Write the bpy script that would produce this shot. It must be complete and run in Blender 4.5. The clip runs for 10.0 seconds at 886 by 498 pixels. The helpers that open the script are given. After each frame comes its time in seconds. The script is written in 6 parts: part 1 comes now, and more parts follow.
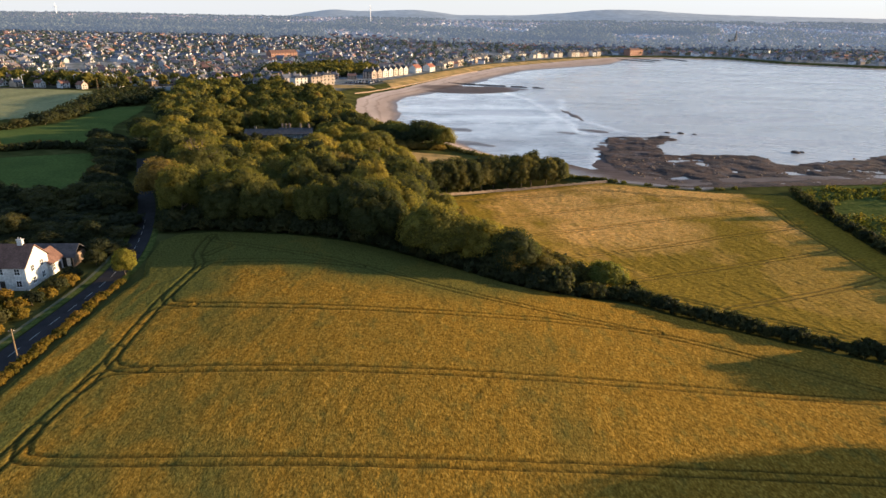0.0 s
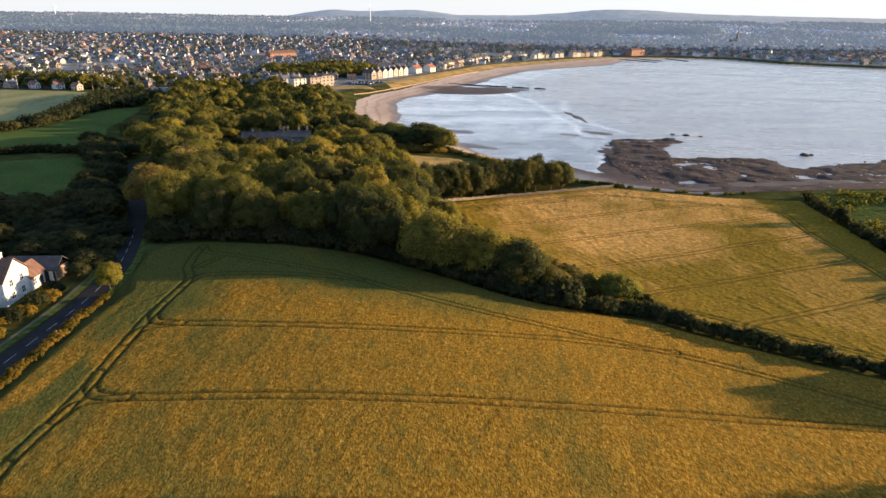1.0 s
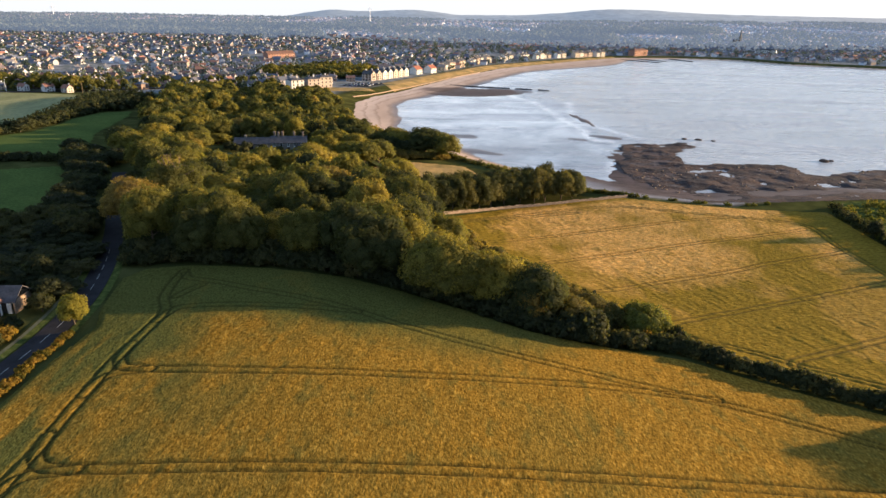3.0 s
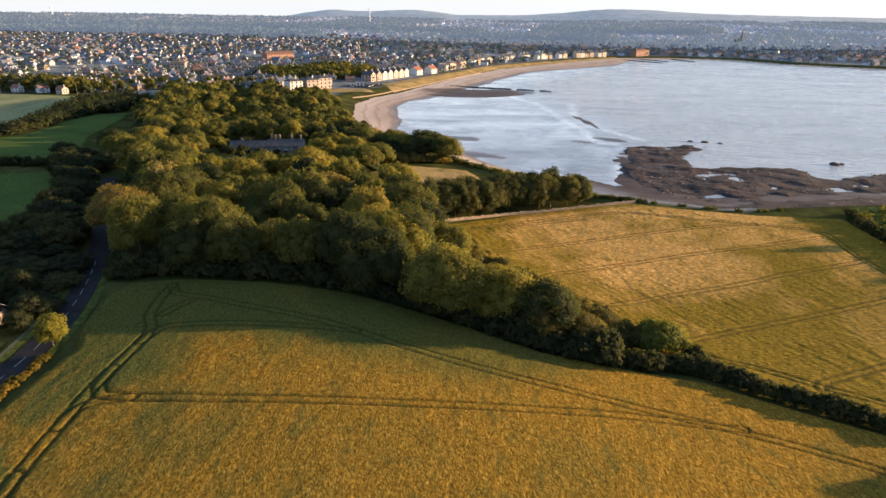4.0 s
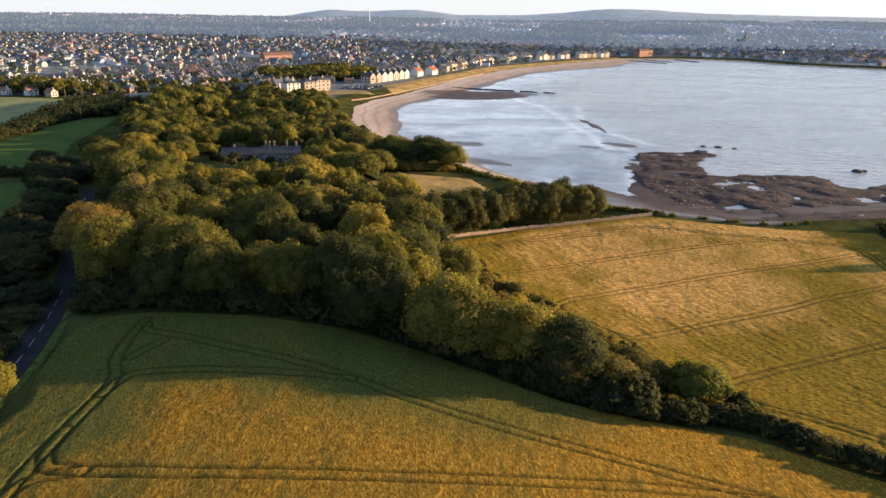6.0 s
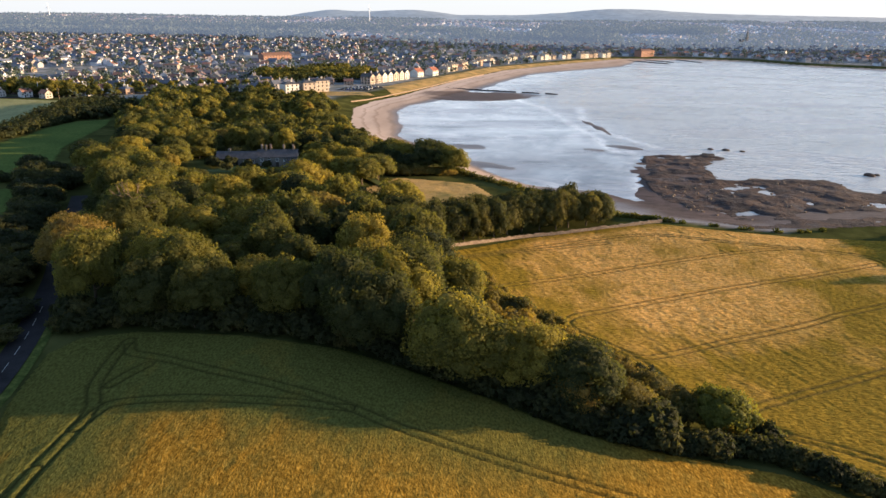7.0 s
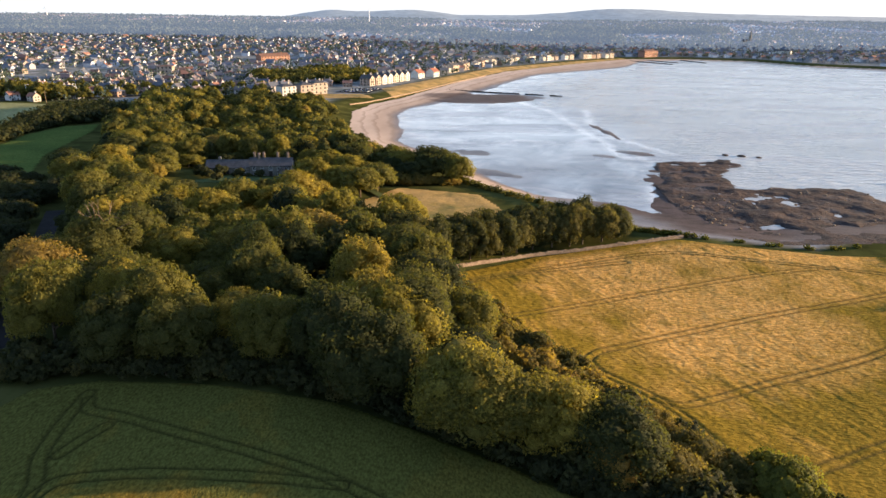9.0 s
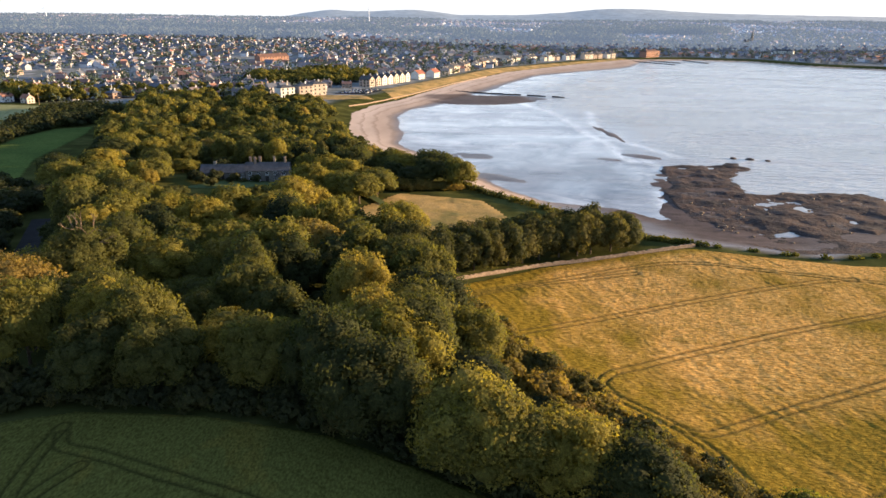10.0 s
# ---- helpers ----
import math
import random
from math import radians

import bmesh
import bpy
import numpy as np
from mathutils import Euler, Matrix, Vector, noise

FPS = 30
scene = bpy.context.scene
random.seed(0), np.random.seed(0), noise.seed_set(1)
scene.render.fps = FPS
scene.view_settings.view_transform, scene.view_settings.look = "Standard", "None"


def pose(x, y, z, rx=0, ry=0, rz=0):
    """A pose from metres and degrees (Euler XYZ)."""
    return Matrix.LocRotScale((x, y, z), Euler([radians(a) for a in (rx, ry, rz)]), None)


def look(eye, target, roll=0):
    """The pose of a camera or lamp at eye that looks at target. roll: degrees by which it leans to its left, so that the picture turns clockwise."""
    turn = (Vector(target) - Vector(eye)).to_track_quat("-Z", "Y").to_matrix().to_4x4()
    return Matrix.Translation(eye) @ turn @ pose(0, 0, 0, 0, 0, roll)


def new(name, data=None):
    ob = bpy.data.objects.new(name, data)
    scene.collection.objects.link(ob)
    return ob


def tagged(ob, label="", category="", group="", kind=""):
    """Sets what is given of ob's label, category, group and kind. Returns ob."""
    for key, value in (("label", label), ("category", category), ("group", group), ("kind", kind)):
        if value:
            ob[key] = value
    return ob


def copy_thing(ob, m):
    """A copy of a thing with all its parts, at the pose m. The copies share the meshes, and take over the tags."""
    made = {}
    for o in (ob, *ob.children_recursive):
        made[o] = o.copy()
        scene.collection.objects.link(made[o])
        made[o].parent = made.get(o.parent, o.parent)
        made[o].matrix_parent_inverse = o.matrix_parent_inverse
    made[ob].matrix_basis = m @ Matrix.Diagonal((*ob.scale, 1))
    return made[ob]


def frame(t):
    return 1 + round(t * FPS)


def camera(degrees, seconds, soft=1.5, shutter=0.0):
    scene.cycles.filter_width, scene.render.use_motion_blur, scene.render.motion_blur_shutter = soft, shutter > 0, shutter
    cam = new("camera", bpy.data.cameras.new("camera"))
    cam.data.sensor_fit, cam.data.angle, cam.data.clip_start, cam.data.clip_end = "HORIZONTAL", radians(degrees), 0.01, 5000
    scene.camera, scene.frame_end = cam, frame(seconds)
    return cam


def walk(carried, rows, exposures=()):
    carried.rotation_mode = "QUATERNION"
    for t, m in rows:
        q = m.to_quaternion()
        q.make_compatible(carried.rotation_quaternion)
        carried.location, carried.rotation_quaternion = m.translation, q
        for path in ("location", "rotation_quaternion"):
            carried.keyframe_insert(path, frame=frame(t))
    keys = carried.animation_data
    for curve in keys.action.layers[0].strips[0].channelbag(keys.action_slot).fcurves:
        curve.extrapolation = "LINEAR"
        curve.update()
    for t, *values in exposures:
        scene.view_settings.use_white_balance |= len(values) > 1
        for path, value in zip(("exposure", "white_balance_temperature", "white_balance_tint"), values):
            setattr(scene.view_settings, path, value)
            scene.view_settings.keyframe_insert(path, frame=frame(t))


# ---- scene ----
# ---------------------------------------------------------------- camera
SUN_POWER, SKY_POWER = 5.0, 0.116
CLOUD = (2.9, 3.3, 4.2, 1)
HAZE = (5.3, 5.55, 6.15, 1)
HAZE_LOW = (2.9, 3.0, 3.2, 1)
cam = camera(68.9, 10.0, soft=1.5)


def drone(t):
    """A level forward flight, slowly sinking by half a metre."""
    eye = Vector((-0.55 - 0.834 * t, -0.2 + 8.45 * t + 0.0085 * t * t, 56.9 - 0.10 * t + 0.006 * t * t))
    p, w = radians(-19.88), radians(0.42)
    way = Vector((-math.sin(w) * math.cos(p), math.cos(w) * math.cos(p), math.sin(p)))
    return look(eye, eye + way, 1.05 - 0.022 * t)


walk(cam, [(t, drone(t)) for t in (0.0, 1.0, 2.0, 3.0, 4.0, 5.0, 6.0, 7.0, 8.0, 9.0, 10.0)], exposures=[(0.0, 1.41), (1.5, 1.57), (2.5, 1.61), (5.0, 1.5), (7.5, 1.56), (10.0, 1.7)])

# ---------------------------------------------------------------- light
SUN_TO = Vector((0.979, 0.205, 0.0)).normalized()
SUN_ELEV = radians(7.3)
world = bpy.data.worlds.new("world")
scene.world = world
world.use_nodes = True
wn = world.node_tree.nodes
wl = world.node_tree.links
sky = wn.new("ShaderNodeTexSky")
sky.sky_type = "NISHITA"
sky.sun_disc = False
sky.sun_elevation = SUN_ELEV
sky.sun_rotation = math.atan2(SUN_TO.x, SUN_TO.y)
sky.air_density, sky.dust_density, sky.ozone_density = 1.0, 0.4, 3.0
# thin bright evening cloud, in soft banks
wco = wn.new("ShaderNodeTexCoord")
wmap = wn.new("ShaderNodeMapping")
wmap.inputs["Scale"].default_value = (2.2, 2.2, 9.0)
wcl = wn.new("ShaderNodeTexNoise")
wcl.inputs["Scale"].default_value = 1.6
wcl.inputs["Detail"].default_value = 5.0
wramp = wn.new("ShaderNodeValToRGB")
wramp.color_ramp.elements[0].position, wramp.color_ramp.elements[1].position = 0.38, 0.66
wramp.color_ramp.elements[0].color = (0.0, 0.0, 0.0, 1)
wramp.color_ramp.elements[1].color = (0.32, 0.32, 0.32, 1)
wmix = wn.new("ShaderNodeMix")
wmix.data_type = "RGBA"
wmix.inputs["B"].default_value = CLOUD
wl.new(wco.outputs["Generated"], wmap.inputs["Vector"])
wl.new(wmap.outputs["Vector"], wcl.inputs["Vector"])
wl.new(wcl.outputs["Fac"], wramp.inputs["Fac"])
wl.new(wramp.outputs["Color"], wmix.inputs["Factor"])
wl.new(sky.outputs["Color"], wmix.inputs["A"])
bg = wn["Background"]
# pale summer haze low round the horizon
wsep = wn.new("ShaderNodeSeparateXYZ")
wl.new(wco.outputs["Generated"], wsep.inputs["Vector"])
whz = wn.new("ShaderNodeMapRange")
whz.interpolation_type = "SMOOTHSTEP"
whz.inputs["From Min"].default_value, whz.inputs["From Max"].default_value = 0.36, 0.0
whz.inputs["To Min"].default_value, whz.inputs["To Max"].default_value = 0.0, 0.85
wl.new(wsep.outputs["Z"], whz.inputs["Value"])
wveil = wn.new("ShaderNodeMix")
wveil.data_type = "RGBA"
# the lowest haze, seen through the most air, is duller, with faint banks in it
wlow = wn.new("ShaderNodeMapRange")
wlow.interpolation_type = "SMOOTHSTEP"
wlow.inputs["From Min"].default_value, wlow.inputs["From Max"].default_value = 0.012, 0.13
wl.new(wsep.outputs["Z"], wlow.inputs["Value"])
wlift = wn.new("ShaderNodeMix")
wlift.data_type = "RGBA"
wlift.inputs["A"].default_value, wlift.inputs["B"].default_value = HAZE_LOW, HAZE
wl.new(wlow.outputs["Result"], wlift.inputs["Factor"])
wl.new(wlift.outputs["Result"], wveil.inputs["B"])
wl.new(whz.outputs["Result"], wveil.inputs["Factor"])
wl.new(wmix.outputs["Result"], wveil.inputs["A"])
wl.new(wveil.outputs["Result"], bg.inputs["Color"])
bg.inputs["Strength"].default_value = SKY_POWER
lamp = bpy.data.lights.new("sun", "SUN")
lamp.energy = SUN_POWER
lamp.color = (1.0, 0.705, 0.405)
lamp.angle = radians(0.6)
sun = new("sun", lamp)
sun.matrix_world = look((0, 0, 200), Vector((0, 0, 200)) - SUN_TO * math.cos(SUN_ELEV) - Vector((0, 0, math.sin(SUN_ELEV))))

# ---------------------------------------------------------------- materials


def ramp_node(nt, stops):
    r = nt.nodes.new("ShaderNodeValToRGB")
    els = r.color_ramp.elements
    while len(els) < len(stops):
        els.new(0.5)
    for e, (p, c) in zip(els, stops):
        e.position, e.color = p, (*c, 1)
    return r


def noise_node(nt, scale, detail=4.0, stretch=None, turn=0.0, rough=0.55):
    co = nt.nodes.new("ShaderNodeNewGeometry")
    mp = nt.nodes.new("ShaderNodeMapping")
    if stretch:
        mp.inputs["Scale"].default_value = stretch
    mp.inputs["Rotation"].default_value = (0, 0, turn)
    n = nt.nodes.new("ShaderNodeTexNoise")
    n.inputs["Scale"].default_value = scale
    n.inputs["Detail"].default_value = detail
    n.inputs["Roughness"].default_value = rough
    nt.links.new(co.outputs["Position"], mp.inputs["Vector"])
    nt.links.new(mp.outputs["Vector"], n.inputs["Vector"])
    return n.outputs["Fac"]


def blend(nt, kind, fac, a, b):
    m = nt.nodes.new("ShaderNodeMix")
    m.data_type, m.blend_type = "RGBA", kind
    for sock, v in (("Factor", fac), ("A", a), ("B", b)):
        if isinstance(v, (int, float)):
            m.inputs[sock].default_value = v
        elif isinstance(v, tuple):
            m.inputs[sock].default_value = (*v, 1)
        else:
            nt.links.new(v, m.inputs[sock])
    return m.outputs["Result"]


def attr(nt, name):
    a = nt.nodes.new("ShaderNodeAttribute")
    a.attribute_name = name
    return a.outputs["Fac"]


def bump(nt, height, strength, dist):
    b = nt.nodes.new("ShaderNodeBump")
    b.inputs["Strength"].default_value = strength
    b.inputs["Distance"].default_value = dist
    nt.links.new(height, b.inputs["Height"])
    return b.outputs["Normal"]


def blank(name, rough=0.9, spec=0.2):
    m = bpy.data.materials.new(name)
    m.use_nodes = True
    b = m.node_tree.nodes["Principled BSDF"]
    b.inputs["Roughness"].default_value = rough
    b.inputs["Specular IOR Level"].default_value = spec
    return m, m.node_tree, b


def surface(name, stops, scale, rough=0.9, fine=None, bumps=None, spec=0.2, stretch=None, turn=0.0, detail=5.0):
    """A weathered surface: a ramp over one noise, darkened and lightened by a finer one, with relief."""
    m, nt, b = blank(name, rough, spec)
    n = noise_node(nt, scale, detail, stretch, turn)
    r = ramp_node(nt, stops)
    nt.links.new(n, r.inputs["Fac"])
    c = r.outputs["Color"]
    if fine:
        f = noise_node(nt, fine, 4.0, stretch, turn)
        g = ramp_node(nt, [(0.3, (0.72, 0.72, 0.72)), (0.7, (1.2, 1.2, 1.2))])
        nt.links.new(f, g.inputs["Fac"])
        c = blend(nt, "MULTIPLY", 1.0, c, g.outputs["Color"])
        if bumps:
            nt.links.new(bump(nt, f, bumps[0], bumps[1]), b.inputs["Normal"])
    nt.links.new(c, b.inputs["Base Color"])
    return m


def varied(name, stops, rough=0.85, by="object", spec=0.2, fine=None):
    """A colour picked for each object, or for each loose island of a joined mesh."""
    m, nt, b = blank(name, rough, spec)
    if by == "object":
        src = nt.nodes.new("ShaderNodeObjectInfo").outputs["Random"]
    else:
        src = nt.nodes.new("ShaderNodeNewGeometry").outputs["Random Per Island"]
    r = ramp_node(nt, stops)
    r.color_ramp.interpolation = "CONSTANT" if by != "object" else "LINEAR"
    nt.links.new(src, r.inputs["Fac"])
    c = r.outputs["Color"]
    if fine:
        g = ramp_node(nt, [(0.3, (0.75, 0.75, 0.75)), (0.7, (1.1, 1.1, 1.1))])
        nt.links.new(noise_node(nt, fine, 4.0), g.inputs["Fac"])
        c = blend(nt, "MULTIPLY", 1.0, c, g.outputs["Color"])
    nt.links.new(c, b.inputs["Base Color"])
    return m


def foliage(name, stops, by="object", clear=0.5):
    """Leaves: each tree has its own green, each spray of leaves differs a little, light shines through."""
    m, nt, b = blank(name, 0.7, 0.1)
    geo = nt.nodes.new("ShaderNodeNewGeometry")
    r = ramp_node(nt, stops)
    if by == "object":
        nt.links.new(nt.nodes.new("ShaderNodeObjectInfo").outputs["Random"], r.inputs["Fac"])
    else:
        nt.links.new(noise_node(nt, 0.085, 2.0, None, 0.0, 0.8), r.inputs["Fac"])
    g = ramp_node(nt, [(0.0, (0.85, 0.86, 0.84)), (1.0, (1.16, 1.15, 1.1))])
    nt.links.new(geo.outputs["Random Per Island"], g.inputs["Fac"])
    c = blend(nt, "MULTIPLY", 1.0, r.outputs["Color"], g.outputs["Color"])
    fine = noise_node(nt, 1.9, 5.0, None, 0.0, 0.75)
    k = ramp_node(nt, [(0.36, (0.62, 0.64, 0.6)), (0.5, (0.97, 0.97, 0.97)), (0.66, (1.25, 1.22, 1.12))])
    nt.links.new(fine, k.inputs["Fac"])
    c = blend(nt, "MULTIPLY", 1.0, c, k.outputs["Color"])
    k = ramp_node(nt, [(0.34, (0.7, 0.71, 0.7)), (0.5, (1.0, 1.0, 1.0)), (0.66, (1.3, 1.27, 1.2))])
    nt.links.new(noise_node(nt, 5.5, 3.0, None, 0.0, 0.7), k.inputs["Fac"])
    c = blend(nt, "MULTIPLY", 1.0, c, k.outputs["Color"])
    nt.links.new(c, b.inputs["Base Color"])
    nt.links.new(bump(nt, fine, 0.7, 0.6), b.inputs["Normal"])
    tr = nt.nodes.new("ShaderNodeBsdfTranslucent")
    nt.links.new(blend(nt, "MULTIPLY", 1.0, c, (1.35, 1.32, 0.7)), tr.inputs["Color"])
    mx = nt.nodes.new("ShaderNodeMixShader")
    mx.inputs["Fac"].default_value = clear
    nt.links.new(b.outputs["BSDF"], mx.inputs[1])
    nt.links.new(tr.outputs["BSDF"], mx.inputs[2])
    nt.links.new(mx.outputs["Shader"], nt.nodes["Material Output"].inputs["Surface"])
    return m


def crop_material(name, stops, green, soil, turn, patch, wind=(1.0, 0.55, 1.0), grain=1.8, waves=(0.7, 0.3)):
    """A ripening cereal: broad patches of ripe and green, streaks where the wind lays it, dark wheelings."""
    m, nt, b = blank(name, 0.9, 0.02)
    streak = noise_node(nt, 1.2 * grain, 6.0, wind, turn, 0.68)
    r = ramp_node(nt, stops)
    nt.links.new(streak, r.inputs["Fac"])
    c = r.outputs["Color"]
    p = ramp_node(nt, [(patch[0], (0, 0, 0)), (patch[1], (1, 1, 1))])
    nt.links.new(noise_node(nt, 0.028, 5.0, (1.0, 0.6, 1.0), turn, 0.6), p.inputs["Fac"])
    gf = nt.nodes.new("ShaderNodeMath")
    gf.operation, gf.use_clamp = "ADD", True
    nt.links.new(p.outputs["Color"], gf.inputs[0])
    nt.links.new(attr(nt, "green"), gf.inputs[1])
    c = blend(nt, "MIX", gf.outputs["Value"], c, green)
    # tufts that stay green, a pace or two across
    tu = ramp_node(nt, [(0.52, (0, 0, 0)), (0.68, (0.55, 0.55, 0.55))])
    nt.links.new(noise_node(nt, 0.42, 5.0, wind, turn, 0.6), tu.inputs["Fac"])
    c = blend(nt, "MIX", tu.outputs["Color"], c, green)
    g = ramp_node(nt, [(0.28, (0.5, 0.5, 0.45)), (0.72, (1.4, 1.4, 1.4))])
    nt.links.new(noise_node(nt, 1.6 * grain, 5.0, wind, turn), g.inputs["Fac"])
    c = blend(nt, "MULTIPLY", 1.0, c, g.outputs["Color"])
    c = blend(nt, "MIX", attr(nt, "track"), c, soil)
    nt.links.new(c, b.inputs["Base Color"])
    nt.links.new(bump(nt, noise_node(nt, 2.0 * grain, 4.0, wind, turn), *waves), b.inputs["Normal"])
    tr = nt.nodes.new("ShaderNodeBsdfTranslucent")
    nt.links.new(c, tr.inputs["Color"])
    mx = nt.nodes.new("ShaderNodeMixShader")
    mx.inputs["Fac"].default_value = 0.3
    nt.links.new(b.outputs["BSDF"], mx.inputs[1])
    nt.links.new(tr.outputs["BSDF"], mx.inputs[2])
    nt.links.new(mx.outputs["Shader"], nt.nodes["Material Output"].inputs["Surface"])
    return m


def ground_material():
    """Rough grass and woodland floor, passing into dry sand, then wet sand that shines."""
    m, nt, b = blank("ground_cover", 0.95, 0.2)
    r = ramp_node(nt, [(0.3, (0.035, 0.038, 0.014)), (0.5, (0.06, 0.064, 0.02)), (0.7, (0.10, 0.098, 0.034))])
    nt.links.new(noise_node(nt, 0.09, 6.0), r.inputs["Fac"])
    s = ramp_node(nt, [(0.3, (0.5, 0.385, 0.31)), (0.7, (0.64, 0.5, 0.41))])
    nt.links.new(noise_node(nt, 0.06, 5.0, (1.0, 0.35, 1.0), 0.2), s.inputs["Fac"])
    w = ramp_node(nt, [(0.35, (0.1, 0.08, 0.076)), (0.65, (0.2, 0.162, 0.15))])
    nt.links.new(noise_node(nt, 0.035, 6.0, (0.6, 1.4, 1.0), 0.7), w.inputs["Fac"])
    edge = nt.nodes.new("ShaderNodeMath")
    edge.operation, edge.use_clamp = "ADD", True
    jag = nt.nodes.new("ShaderNodeMapRange")
    jag.inputs["To Min"].default_value, jag.inputs["To Max"].default_value = -0.35, 0.35
    nt.links.new(noise_node(nt, 0.12, 5.0), jag.inputs["Value"])
    nt.links.new(attr(nt, "sand"), edge.inputs[0])
    nt.links.new(jag.outputs["Result"], edge.inputs[1])
    e = ramp_node(nt, [(0.42, (0, 0, 0)), (0.58, (1, 1, 1))])
    nt.links.new(edge.outputs["Value"], e.inputs["Fac"])
    c = blend(nt, "MIX", e.outputs["Color"], r.outputs["Color"], s.outputs["Color"])
    c = blend(nt, "MIX", attr(nt, "wet"), c, w.outputs["Color"])
    # strand lines left by earlier tides
    tl = nt.nodes.new("ShaderNodeMath")
    tl.operation = "MULTIPLY_ADD"
    tl.inputs[1].default_value = 0.3
    nt.links.new(noise_node(nt, 0.05, 6.0, None, 0.0, 0.62), tl.inputs[0])
    nt.links.new(attr(nt, "tide"), tl.inputs[2])
    ts = ramp_node(nt, [(0.3, (1, 1, 1)), (0.36, (0.72, 0.7, 0.68)), (0.38, (1, 1, 1)), (0.52, (0.94, 0.94, 0.94)), (0.6, (0.7, 0.67, 0.64)), (0.63, (0.9, 0.88, 0.86)), (0.8, (0.82, 0.8, 0.78)), (0.86, (0.66, 0.63, 0.6)), (0.95, (0.8, 0.78, 0.76))])
    nt.links.new(tl.outputs["Value"], ts.inputs["Fac"])
    c = blend(nt, "MULTIPLY", attr(nt, "sand"), c, ts.outputs["Color"])
    # streets, drives and gardens of the town
    tr = ramp_node(nt, [(0.3, (0.1, 0.12, 0.095)), (0.5, (0.2, 0.21, 0.215)), (0.7, (0.33, 0.33, 0.345))])
    nt.links.new(noise_node(nt, 0.09, 3.0), tr.inputs["Fac"])
    c = blend(nt, "MIX", attr(nt, "town"), c, tr.outputs["Color"])
    mr = ramp_node(nt, [(0.35, (0.06, 0.047, 0.044)), (0.65, (0.135, 0.102, 0.095))])
    nt.links.new(noise_node(nt, 0.15, 7.0, (0.6, 1.2, 1.0), 0.2, 0.7), mr.inputs["Fac"])
    c = blend(nt, "MIX", attr(nt, "mud"), c, mr.outputs["Color"])
    nt.links.new(c, b.inputs["Base Color"])
    rr = nt.nodes.new("ShaderNodeMapRange")
    rr.inputs["To Min"].default_value, rr.inputs["To Max"].default_value = 0.95, 0.42
    shine = nt.nodes.new("ShaderNodeMath")
    shine.operation, shine.use_clamp = "SUBTRACT", True
    nt.links.new(attr(nt, "wet"), shine.inputs[0])
    nt.links.new(attr(nt, "mud"), shine.inputs[1])
    nt.links.new(shine.outputs["Value"], rr.inputs["Value"])
    nt.links.new(rr.outputs["Result"], b.inputs["Roughness"])
    sp = nt.nodes.new("ShaderNodeMapRange")
    sp.inputs["To Min"].default_value, sp.inputs["To Max"].default_value = 0.0, 0.5
    nt.links.new(shine.outputs["Value"], sp.inputs["Value"])
    nt.links.new(sp.outputs["Result"], b.inputs["Specular IOR Level"])
    nt.links.new(bump(nt, noise_node(nt, 0.8, 5.0), 0.5, 0.25), b.inputs["Normal"])
    return m


